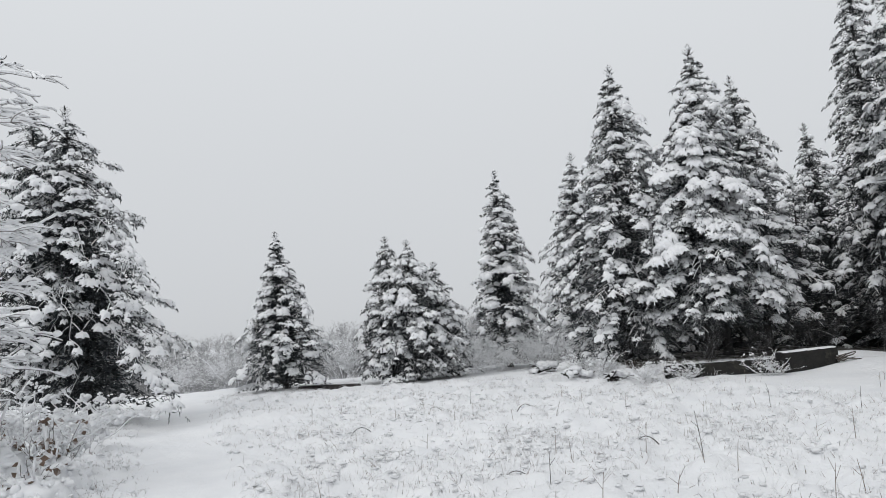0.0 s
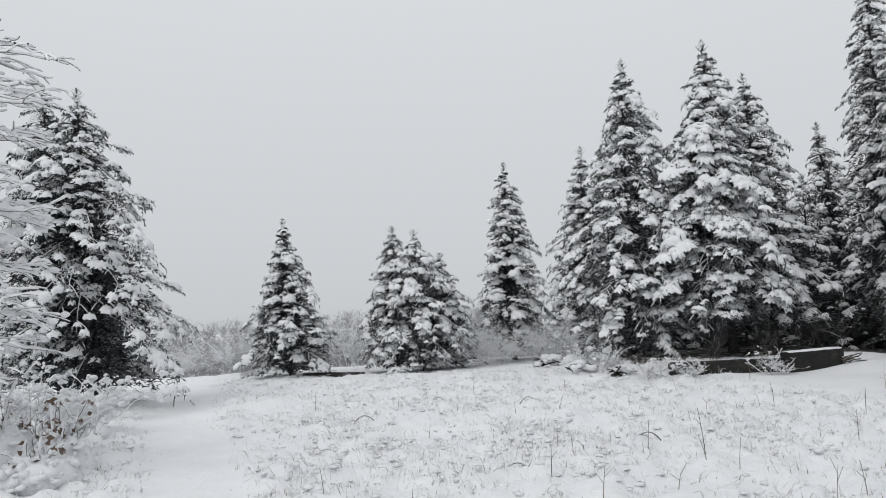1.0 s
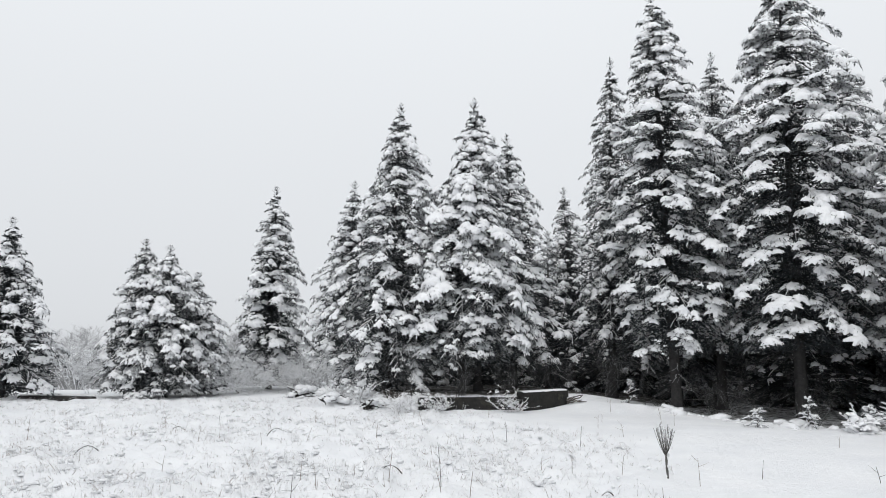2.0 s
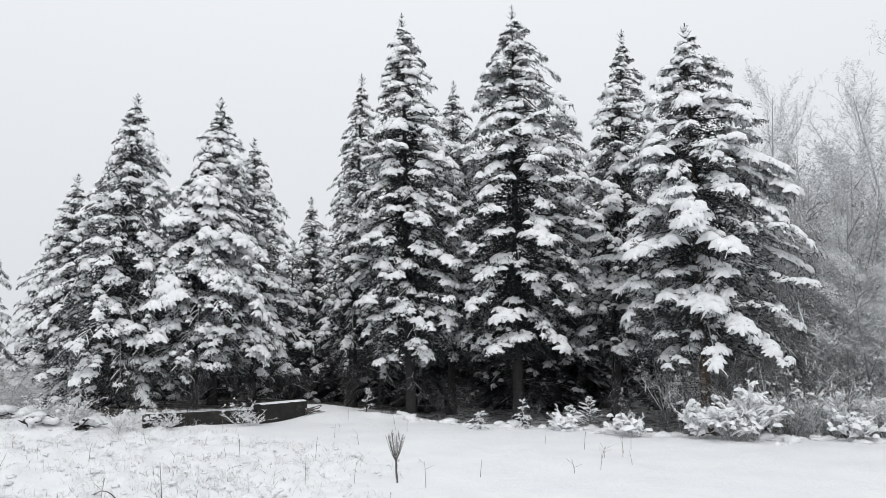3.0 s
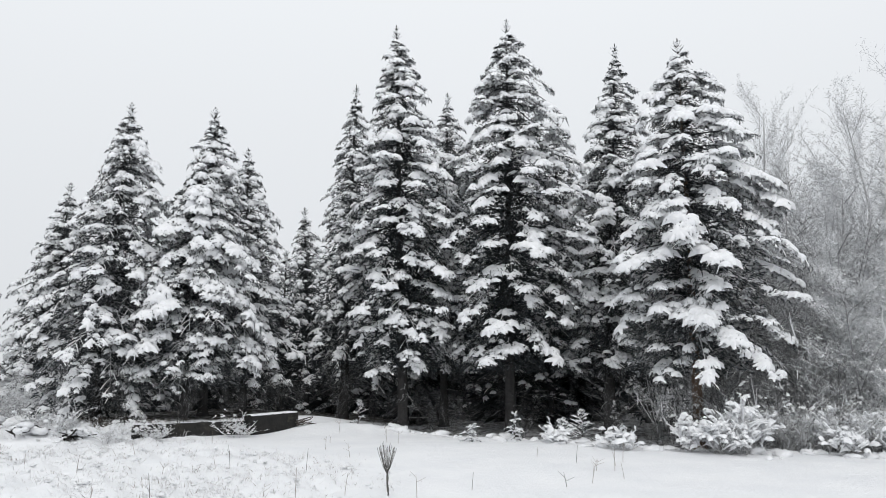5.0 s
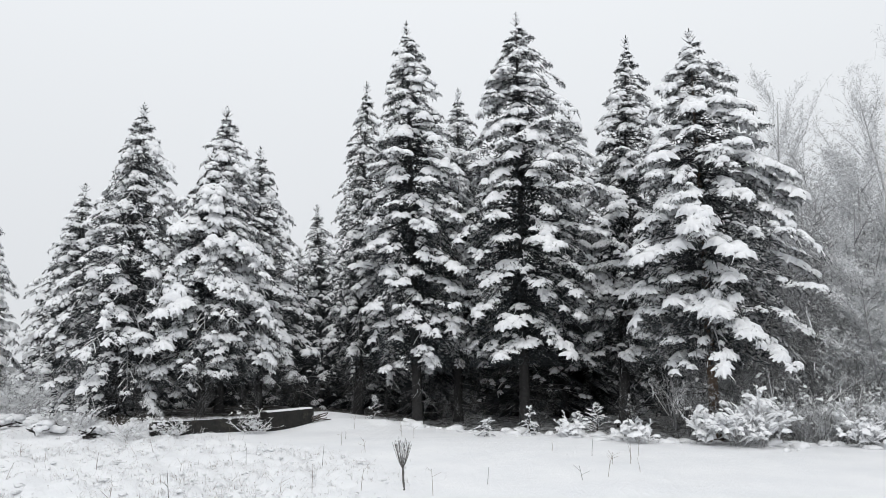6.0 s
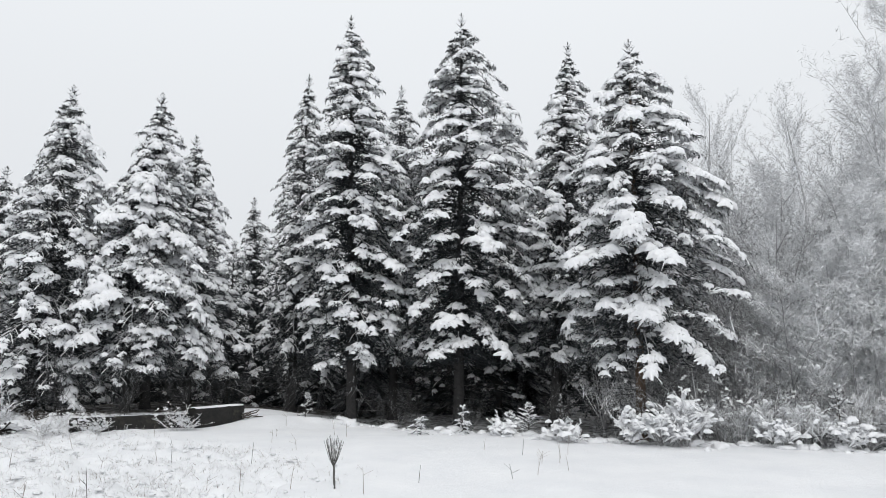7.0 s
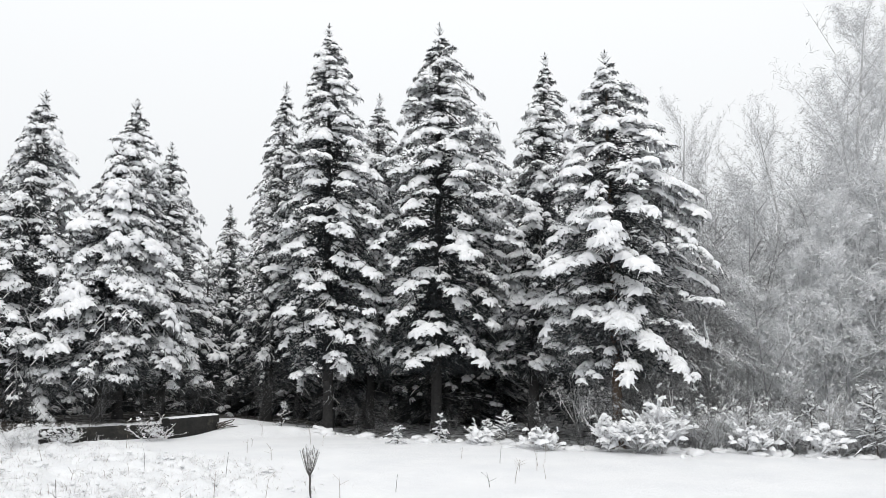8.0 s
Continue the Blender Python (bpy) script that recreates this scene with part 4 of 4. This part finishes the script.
def far_spruces():
    """Dark spruces that close the depth of the wood, too many to count."""
    r = np.random.default_rng(18)
    n, k = 110, 240
    b = np.radians(r.uniform(14, 63, n))
    d = r.uniform(27, 40, n) - 3.0 * (np.degrees(b) > 30)
    foot = np.stack([d * np.sin(b), d * np.cos(b)], -1)
    foot = np.concatenate([foot, height(foot[:, 0], foot[:, 1])[:, None]], 1)
    tall = r.uniform(3.6, 5.4, n)
    f, a = r.random((n, k)) ** 1.2, r.uniform(0, 6.28, (n, k))
    at = foot[:, None] + np.array([0, 0, 1.0]) * (tall[:, None] * f)[..., None]
    way = np.stack([np.cos(a), np.sin(a), -0.45 + 0 * a], -1)
    size = (1.7 * (1.08 - f) * r.uniform(0.6, 1.1, (n, k))).ravel()
    ob = new("far_spruces", mesh_of("far_spruces", [spikes(at.reshape(-1, 3), way.reshape(-1, 3), size, size * 0.42)], NEEDLES_DUSTED, smooth=False))
    tagged(ob, "dense dark spruces in the depth of the wood", "woods", kind="stuff")


far_spruces()


def leafy_bush(x, y, wide, tall, seed, leaves):
    """A bush pressed into a heap of loose snow, upright stems with curled leaves standing out of it."""
    r = np.random.default_rng(seed)
    ob = thing("bush", on_ground(x, y), "bush with withered brown leaves half buried in snow", "bush", "bushes beside the path")
    n = 110
    a, e = r.uniform(0, 6.28, n), np.arcsin(r.random(n) ** 0.8)
    k = r.uniform(0.85, 1.1, n)
    c = np.stack([np.cos(a) * np.cos(e) * wide * k, np.sin(a) * np.cos(e) * wide * k, np.sin(e) * tall * 0.62 * k], -1)
    s = (0.02 + 0.055 * r.random((n, 1)) ** 2) * r.uniform(0.7, 1.2, (n, 3)) * np.array([1.0, 1.0, 0.8])
    t = np.linspace(0, 1, 5)
    m = 24
    a, tilt = r.uniform(0, 6.28, m), r.uniform(0.0, 1.0, m) * wide / tall
    size = r.uniform(0.6, 1.25, m) * tall
    way = np.stack([np.cos(a) * tilt, np.sin(a) * tilt, np.ones(m)], -1)
    p = way[:, None] * (size[:, None] * t)[..., None] + r.normal(size=(m, 5, 3)) * 0.03 * t[None, :, None]
    p[..., 2] -= (0.25 * tilt * size)[:, None] * t ** 2
    tagged(part("stem", [tubes(p, np.interp(t, (0, 1), (0.006, 0.003))[None].repeat(m, 0), 4)], STALK, ob), kind="stuff")
    k = r.random(m) < 0.4
    q = p[k][:, 2:] + (0, 0, 0.012)
    tagged(part("snow", [blobs(np.zeros((1, 3)), np.array([[wide * 0.95, wide * 0.95, tall * 0.6]]), 18, 30, 0.09), blobs(c, s, 6, 8, 0.2), tubes(q, r.uniform(0.010, 0.026, (len(q), 1)) * np.array([0.6, 1.0, 0.7]), 6, jitter=0.25)], SNOW, ob, "loose lumpy snow"), kind="stuff")
    few = p[r.choice(m, 12, replace=False)]
    at = few[r.integers(0, 12, leaves), r.integers(3, 5, leaves)] + r.normal(size=(leaves, 3)) * 0.02
    u = unit(r.normal(size=(leaves, 3)) * (1, 1, 0.5) + (0, 0, -0.5))
    v = unit(np.cross(u, r.normal(size=(leaves, 3))))
    nrm = np.cross(u, v)
    l, w = r.uniform(0.06, 0.11, (leaves, 1)), r.uniform(0.022, 0.04, (leaves, 1))
    mid = at + u * l * 0.5 - nrm * w * 0.5
    quad = np.stack([at, mid + v * w, at + u * l, mid - v * w, mid], 1).reshape(-1, 3)
    f = (np.array([[0, 1, 4], [1, 2, 4], [2, 3, 4], [3, 0, 4]])[None] + (np.arange(leaves) * 5)[:, None, None]).reshape(-1, 3)
    tagged(part("foliage", [(quad, f)], LEAF, ob, "curled withered brown leaves", smooth=False), kind="stuff")


leafy_bush(-4.85, 8.7, 0.45, 0.8, 502, 110)
leafy_bush(-5.5, 8.6, 0.6, 0.95, 505, 50)
leafy_bush(-4.6, 7.9, 0.4, 0.4, 509, 30)
for bx, by, bt, sd, lv in ((-6.2, 10.4, 1.2, 503, 0), (-5.6, 9.9, 0.9, 504, 30), (-7.0, 11.6, 1.3, 506, 0), (-6.6, 13.0, 0.9, 507, 0), (-5.9, 11.4, 0.6, 508, 0)):
    bare_tree("bush", bx, by, bt, 0.7, sd, "bush with withered brown leaves bowed under snow" if lv else "leafless bush bowed under thick snow", "bush", "bushes beside the path",
              mat=STALK if lv else FROSTED, levels=3, splits=(5, 3), stems=8, first=0.2, thick=0.007, snow=0.5, thick_snow=0.016, leaves=lv, thin=0.003, up=0.2, droop=0.3, clumps=60, lump=1.2, twig=0.35)


# ---------------------------------------------------------------- low concrete wall
def slab(name, x0, y0, x1, y1, depth, z0, z1a, z1b, seed):
    """A weathered run of wall with chipped edges, from one end to the other, its top from z1a to z1b."""
    r = np.random.default_rng(seed)
    n = 26
    t = np.linspace(0, 1, n)
    along = np.stack([x0 + (x1 - x0) * t, y0 + (y1 - y0) * t], -1)
    normal = np.array([-(y1 - y0), x1 - x0]) / math.hypot(x1 - x0, y1 - y0)
    top = z1a + (z1b - z1a) * t
    ring = [(0.0, 0.0), (0.01, 0.35), (-0.005, 0.7), (0.0, 0.93), (0.035, 1.0), (0.5, 1.0), (0.965, 1.0), (1.0, 0.93), (1.0, 0.0)]
    v = []
    for i in range(n):
        for o, h in ring:
            c = r.normal() * 0.012
            v.append((*(along[i] + normal * depth * (o + c)), z0 + (top[i] - z0) * h + (r.normal() * 0.008 if h > 0.8 else 0)))
    m = len(ring)
    f = [(i * m + j, (i + 1) * m + j, (i + 1) * m + j + 1, i * m + j + 1) for i in range(n - 1) for j in range(m - 1)]
    v = np.array(v)
    ends = [[k for k in range(m)][::-1], [(n - 1) * m + k for k in range(m)]]
    me = bpy.data.meshes.new(name)
    me.from_pydata(v.tolist(), [], f + ends)
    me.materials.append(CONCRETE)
    return me, along, normal, top


def concrete_wall():
    ob = thing("concrete_wall", (0, 0, 0), "low dark mossy concrete wall capped with snow", "wall")
    for name, a in (("front_block", (7.35, 15.93, 8.62, 16.05, 0.35, -0.15, 0.45, 0.49, 1)), ("rear_block", (4.9, 16.6, 7.34, 16.1, 0.3, -0.15, 0.31, 0.33, 2))):
        me, along, normal, top = slab(name, *a)
        block = new(name, me)
        block.parent = ob
        mid = along + normal * 0.19
        p = np.concatenate([mid, (top + 0.008)[:, None]], 1)[None]
        w = np.full((1, len(p[0])), 0.19)
        w[0, 0] = w[0, -1] = 0.15
        if name == "rear_block":
            w *= 0.3
        part("snow_cap", [tubes(p, w, 10, squash=0.13, jitter=0.05)], SNOW, block, "thin layer of snow")
    return ob


concrete_wall()
for i in range(5):
    r = np.random.default_rng(40 + i)
    root = thing("broken_branch", (8.62, 16.0, 0.2), "dark broken branch sticking out beside the wall", "branch")
    t = np.linspace(0, 1, 5)
    end = np.array([0.25 + 0.25 * r.random(), -0.1 * r.random(), -0.02 + 0.2 * r.random()])
    part("wood", [tubes((np.array([-0.08, 0, 0.02 * i]) + end * t[:, None] + r.normal(size=(5, 3)) * 0.015)[None], np.interp(t, (0, 1), (0.03, 0.01))[None], 5)], STALK, root)


# ---------------------------------------------------------------- teasel and stalks
def teasel():
    ob = thing("dead_weed", on_ground(5.49, 7.74, 0.02), "dead dark weed with a broom-like head in the snow", "plant")
    t = np.linspace(0, 1, 7)
    stem = np.stack([-0.03 * t, 0 * t, 0.36 * t], -1)
    part("stem", [tubes(stem[None], np.interp(t, (0, 0.3, 1), (0.011, 0.015, 0.009))[None], 7, jitter=0.45)], WEED, ob)
    for i in range(26):
        a = i * 2.4
        s = 0.02 + 0.12 * math.sqrt((i + 0.5) / 26)
        end = np.array([math.cos(a) * s, math.sin(a) * s, 0.38 - 0.6 * s * s / 0.14 + rng.uniform(-0.03, 0.03)])
        p = np.stack([np.array([-0.03, 0, 0.29]) + end * np.array([q ** 0.75, q ** 0.75, q]) for q in np.linspace(0, 1, 5)])
        part("ray", [tubes(p[None], np.array([[0.003, 0.003, 0.0028, 0.0028, 0.0024]]), 4)], WEED, ob)
    k = rng.uniform(0.05, 0.4, 9)
    part("snow", [blobs(np.stack([-0.02 * k + rng.normal(size=9) * 0.012, rng.normal(size=9) * 0.012, k], -1), rng.uniform(0.012, 0.022, (9, 3)))], SNOW, ob)["kind"] = "stuff"
    tagged(part("frost", [blobs(np.stack([rng.normal(size=50) * 0.055 - 0.02, rng.normal(size=50) * 0.055, rng.uniform(0.48, 0.66, 50)], -1), rng.uniform(0.005, 0.011, (50, 3)))], SNOW, ob), kind="stuff")
    return ob


teasel()


def snowy_seedling(x, y, tall, seed, label="tiny spruce seedling clad in snow", wide=0.3, full=1.0):
    """A knee-high conifer: a shoot with whorls of short snowy twigs."""
    r = np.random.default_rng(seed)
    ob = thing("seedling", on_ground(x, y), label, "plant", "snowy seedlings")
    t = np.linspace(0, 1, 4)
    part("stem", [tubes((np.array([0.03, 0, tall]) * t[:, None])[None], np.interp(t, (0, 1), (0.014, 0.005))[None], 5)], STALK, ob)
    n = int(26 * full)
    h = tall * r.uniform(0.1, 0.97, n)
    a = r.uniform(0, 6.28, n)
    l = wide * (1.1 - h / tall) * r.uniform(0.4, 1.25, n) + 0.05
    q = np.linspace(0, 1, 4)
    out = np.stack([np.cos(a), np.sin(a), r.uniform(0.0, 1.0, n)], -1)
    p = np.stack([0.03 * h / tall, 0 * h, h], -1)[:, None] + out[:, None] * (l[:, None] * q)[..., None]
    p[..., 2] -= 0.45 * l[:, None] * q ** 2
    p += r.normal(size=p.shape) * 0.012
    tagged(part("crown", [tubes(p, np.full((n, 4), 0.006), 3), spikes(np.repeat(p[:, 1:].reshape(-1, 3), 4, 0), np.repeat(out, 12, 0) + r.normal(size=(n * 12, 3)) * 0.8,
         r.uniform(0.03, 0.09, n * 12), np.full(n * 12, 0.012))], NEEDLES_DUSTED, ob, "short needled twigs", smooth=False), kind="stuff")
    keep = r.random(n) < 0.8
    p2 = p[keep].copy()
    p2[..., 2] += 0.015
    w = r.uniform(0.010, 0.026, (len(p2), 1)) * np.array([0.5, 1, 1, 0.4])
    tagged(part("snow", [tubes(p2, w, 5, squash=0.85, jitter=0.4), blobs(p2[:, 2], r.uniform(0.012, 0.04, (len(p2), 3)), 4, 6, 0.45)], SNOW, ob, "clinging white snow"), kind="stuff")
    return ob


snowy_seedling(11.38, 11.35, 0.62, 1)
snowy_seedling(10.5, 11.75, 0.4, 2)
snowy_seedling(15.0, 11.4, 1.0, 3, "slim seedling crusted with snow", 0.12, 1.4)
snowy_seedling(12.4, 10.3, 0.7, 4, "low spruce seedling buried in snow", 0.42, 1.5)
snowy_seedling(12.0, 10.5, 0.5, 5, "low spruce seedling buried in snow", 0.4, 1.5)
for bx, by, bt, sd in ((13.3, 7.05, 1.05, 801), (13.65, 7.2, 0.7, 802), (13.0, 7.35, 0.55, 803)):
    bare_tree("bush", bx, by, bt, 0.75, sd, "bush with drooping shoots thickly clad in snow", "bush", "wood edge bushes", mat=FROSTED, levels=3, splits=(7, 4), stems=9,
              first=0.2, thick=0.009, snow=0.6, thick_snow=0.024, thin=0.005, up=0.4, droop=0.35, clumps=110, lump=1.1, tufts=True)
snowy_seedling(15.6, 3.9, 1.4, 8, "young conifer white with snow", 0.5, 2.2)
snowy_seedling(15.2, 4.9, 1.2, 9, "young conifer white with snow", 0.45, 2.2)
snowy_seedling(16.2, 3.2, 1.3, 10, "young conifer white with snow", 0.5, 2.2)
for bx, by, bt, sd in ((6.95, 15.7, 0.42, 811), (5.3, 16.2, 0.38, 812), (4.4, 16.3, 0.42, 813), (3.7, 17.2, 0.5, 814), (3.2, 18.6, 0.5, 815)):
    bare_tree("bush", bx, by, bt, 0.55, sd, "small frosted bush in front of the low wall", "bush", "bushes at the wall", mat=FROSTED, levels=4, splits=(5, 4, 3), stems=9,
              first=0.15, thick=0.007, snow=0.3, thick_snow=0.008, thin=0.003, up=0.1, droop=0.15, clumps=24, lump=0.9, twig=0.42)
snowy_seedling(10.9, 16.9, 0.7, 13, "spindly seedling with frosted twigs", 0.35)


def snow_heap(x, y, size, seed, label="rounded heap of snow over a buried stone"):
    r = np.random.default_rng(seed)
    ob = thing("snow_heap", on_ground(x, y, 0.02), label, "snow heap")
    part("snow", [blobs(np.array([[0, 0, 0.12 * size]]), np.array([[1.0, 0.75, 0.5]]) * size * 0.8, 9, 16, 0.1)], SNOW, ob)
    return ob


snow_heap(3.3, 20.6, 0.45, 2)
for bx, by, bt, sd in ((14.45, 5.75, 0.5, 821), (12.75, 7.9, 0.55, 822), (14.9, 4.6, 0.6, 823), (12.1, 8.9, 0.35, 824), (15.5, 3.1, 0.6, 825), (11.6, 10.4, 0.3, 826)):
    bare_tree("bush", bx, by, bt, 0.45, sd, "small bush nearly buried under loose snow", "bush", "wood edge bushes", mat=FROSTED, levels=3, splits=(5, 3), stems=7,
              first=0.2, thick=0.008, snow=0.9, thick_snow=0.02, thin=0.004, up=0.2, droop=0.3, clumps=60, lump=1.2, tufts=True)


def brush_pile(x, y, wide, tall, seed):
    """Dark broken boughs with a cap of snow on top."""
    r = np.random.default_rng(seed)
    ob = thing("brush_pile", on_ground(x, y, 0.02), "heap of dark broken boughs under a cap of snow", "brush pile", "brush piles")
    t = np.linspace(0, 1, 4)
    for i in range(14):
        a, b = r.uniform(-1, 1, 2) * wide * 0.5, r.uniform(-1, 1, 2) * wide * 0.6
        p = np.stack([np.interp(t, (0, 1), (a[0], b[0])), np.interp(t, (0, 1), (a[1], b[1])) * 0.5, tall * r.uniform(0.05, 0.75) + tall * 0.5 * (t - 0.5) * r.uniform(-1, 1)], -1)
        part("bough", [tubes((p + r.normal(size=(4, 3)) * 0.02)[None], np.interp(t, (0, 1), (0.022, 0.008))[None], 6)], DARK_WOOD, ob)
    n = 34
    c = np.stack([r.normal(size=n) * 0.25 * wide, r.normal(size=n) * 0.16 * wide, 0 * r.random(n)], -1)
    c[:, 2] = tall * r.uniform(0.5, 1.0, n) * np.exp(-(c[:, 0] / wide) ** 2 * 4)
    tagged(part("snow", [blobs(c, r.uniform(0.07, 0.17, (n, 1)) * wide * np.array([1.0, 0.8, 0.6]), 6, 9, 0.3)], SNOW, ob, "lumpy white snow"), kind="stuff")


brush_pile(2.75, 20.7, 0.9, 0.34, 1)
brush_pile(3.7, 20.0, 0.7, 0.26, 2)
brush_pile(3.9, 16.9, 0.6, 0.24, 3)
brush_pile(3.0, 17.6, 0.7, 0.22, 4)
brush_pile(0.1, 23.4, 0.5, 0.4, 5)


def arched_stalk(x, y, span, rise, seed):
    r = np.random.default_rng(seed)
    ob = thing("bent_stalk", on_ground(x, y, 0.02), "dry stalk bent down into an arch by snow", "plant", "bent stalks")
    t = np.linspace(0, 1, 7)
    a = r.uniform(-0.4, 0.4)
    p = np.stack([math.cos(a) * span * (t - 0.5), math.sin(a) * span * (t - 0.5), rise * 4 * t * (1 - t)], -1)
    part("stem", [tubes(p[None], np.full((1, 7), 0.007), 5)], STALK, ob)
    part("snow", [tubes((p[1:6] + (0, 0, 0.012))[None], np.array([[0.006, 0.011, 0.012, 0.011, 0.006]]), 5, jitter=0.2)], SNOW, ob)


arched_stalk(-1.5, 11.5, 0.36, 0.13, 1)
arched_stalk(0.6, 7.9, 0.3, 0.09, 2)
arched_stalk(2.2, 8.6, 0.28, 0.1, 3)
arched_stalk(4.3, 7.2, 0.3, 0.1, 4)
arched_stalk(1.2, 12.4, 0.3, 0.12, 6)
arched_stalk(-0.4, 14.2, 0.35, 0.14, 7)


def log():
    ob = thing("log", (-3.75, 21.65, float(height(-3.75, 21.65)) + 0.05), "dark old beam lying in the snow", "log")
    t = np.linspace(-1, 1, 8)
    p = np.stack([t * 0.98, -0.38 * t, 0 * t], -1)
    part("wood", [tubes(p[None], np.full((1, 8), 0.085), 8, jitter=0.2)], DARK_WOOD, ob)
    p2 = p + (0, 0.04, 0.10)
    part("snow", [tubes(p2[None], np.full((1, 8), 0.05), 6, squash=0.3, jitter=0.2)], SNOW, ob)


log()


# ---------------------------------------------------------------- meadow grass
def scatter(n, x0, x1, y0, y1, accept, r):
    x, y = r.uniform(x0, x1, n * 8), r.uniform(y0, y1, n * 8)
    k = r.random(n * 8) < accept(x, y)
    return x[k][:n], y[k][:n]


def grass():
    r = np.random.default_rng(3)
    clump = lambda x, y: meadow(x, y) * np.clip(0.5 + 0.33 * wave(x, y, 1.7, 9) + 0.3 * wave(x, y, 4.5, 10), 0.06, 1) * np.clip(9 / np.hypot(x, y), 0.25, 1)
    x, y = scatter(26000, -9, 12, 3.5, 23, clump, r)
    n = len(x)
    h = r.uniform(0.03, 0.13, n) * np.where(r.random(n) < 0.1, 1.8, 1)
    foot = np.stack([x, y, height(x, y) - 0.01], -1)
    way = np.stack([r.normal(size=n) * 0.5, r.normal(size=n) * 0.5, np.ones(n)], -1)
    pieces = [spikes(foot, way, h, r.uniform(0.005, 0.011, n))]
    n = n // 5
    a = r.uniform(0, 6.28, n)
    bend = r.uniform(0.4, 1.1, n) * h[:n]
    t = np.linspace(0, 1, 4)
    p = foot[:n, None] + np.stack([np.cos(a)[:, None] * bend[:, None] * t ** 2, np.sin(a)[:, None] * bend[:, None] * t ** 2, h[:n, None] * (1.5 * t - 0.9 * t ** 2)], -1)
    pieces.append(tubes(p, np.interp(t, (0, 1), (0.0045, 0.002))[None] * r.uniform(0.7, 1.5, (n, 1)), 3))
    ob = new("grass", mesh_of("grass", pieces, GRASS))
    k = r.integers(0, len(foot), 9000)
    dark = new("weed_stalks", mesh_of("weed_stalks", [spikes(foot[k] + r.normal(size=(len(k), 3)) * (0.05, 0.05, 0.0), way[k] * (1.4, 1.4, 1.0), h[k] * r.uniform(0.5, 1.1, len(k)), r.uniform(0.005, 0.010, len(k)))], STRAW))
    tagged(dark, "brown dead stalks among the snowy grass", "grass", kind="stuff")
    tagged(ob, "withered pale grass poking through the snow", "grass", kind="stuff")
    x, y = scatter(4200, -9, 12, 3.5, 23, lambda x, y: clump(x, y) * (clump(x, y) > 0.12), r)
    s = (0.008 + 0.03 * r.random((len(x), 1)) ** 2) * np.array([1.6, 1.3, 0.6]) * r.uniform(0.7, 1.3, (len(x), 3))
    ob = new("snow_clumps", mesh_of("snow_clumps", [blobs(np.stack([x, y, height(x, y) + r.uniform(-0.01, 0.05, len(x))], -1), s, 4, 5, 0.4)], SNOW))
    tagged(ob, "small clumps of snow caught in the grass", "snow", kind="stuff")


grass()


def edge_lumps():
    r = np.random.default_rng(21)
    n = 170
    b = np.radians(r.uniform(35, 84, n))
    d = wood_edge(np.degrees(b)) + r.normal(size=n) * 0.35
    x, y = d * np.sin(b), d * np.cos(b)
    s = (0.03 + 0.10 * r.random((n, 1)) ** 2) * np.array([1.7, 1.5, 0.8]) * r.uniform(0.6, 1.4, (n, 3))
    ob = new("snow_lumps", mesh_of("snow_lumps", [blobs(np.stack([x, y, height(x, y) + 0.005], -1), s, 6, 9, 0.35)], SNOW))
    tagged(ob, "uneven lumps of snow along the wood's edge", "snow", kind="stuff")


edge_lumps()


def stalk(x, y, tall, seed, mat=None):
    r = np.random.default_rng(seed)
    ob = thing("dry_stalk", on_ground(x, y, 0.02), "dry weed stalk standing in the snow", "plant", "dry stalks")
    t = np.linspace(0, 1, 6)
    lean = r.normal(size=2) * 0.12 * tall
    p = np.stack([lean[0] * t ** 1.5, lean[1] * t ** 1.5, tall * t], -1)
    pieces = [tubes(p[None], np.interp(t, (0, 1), (0.0045, 0.0022))[None], 5)]
    for k in range(r.integers(0, 4)):
        f = r.uniform(0.4, 0.9)
        b = np.array([lean[0] * f ** 1.5, lean[1] * f ** 1.5, tall * f])
        w = unit(np.array([r.normal(), r.normal(), 0.8]))
        pieces.append(tubes(np.stack([b, b + w * 0.06, b + w * 0.13])[None], np.array([[0.003, 0.0025, 0.002]]), 3))
    part("stem", pieces, mat or STRAW, ob)
    return ob


r_st = np.random.default_rng(77)
xs, ys = scatter(60, -3, 13, 5.5, 15, lambda x, y: (bearing(x, y) > -12) * (bearing(x, y) < 62) * (np.hypot(x, y) < wood_edge(bearing(x, y)) - 2.5) * 0.9, r_st)
for i in range(len(xs)):
    stalk(float(xs[i]), float(ys[i]), float(r_st.uniform(0.15, 0.38)), 900 + i, STALK if i % 8 == 0 else STRAW)
stalk(2.63, 7.96, 0.5, 899, STALK)
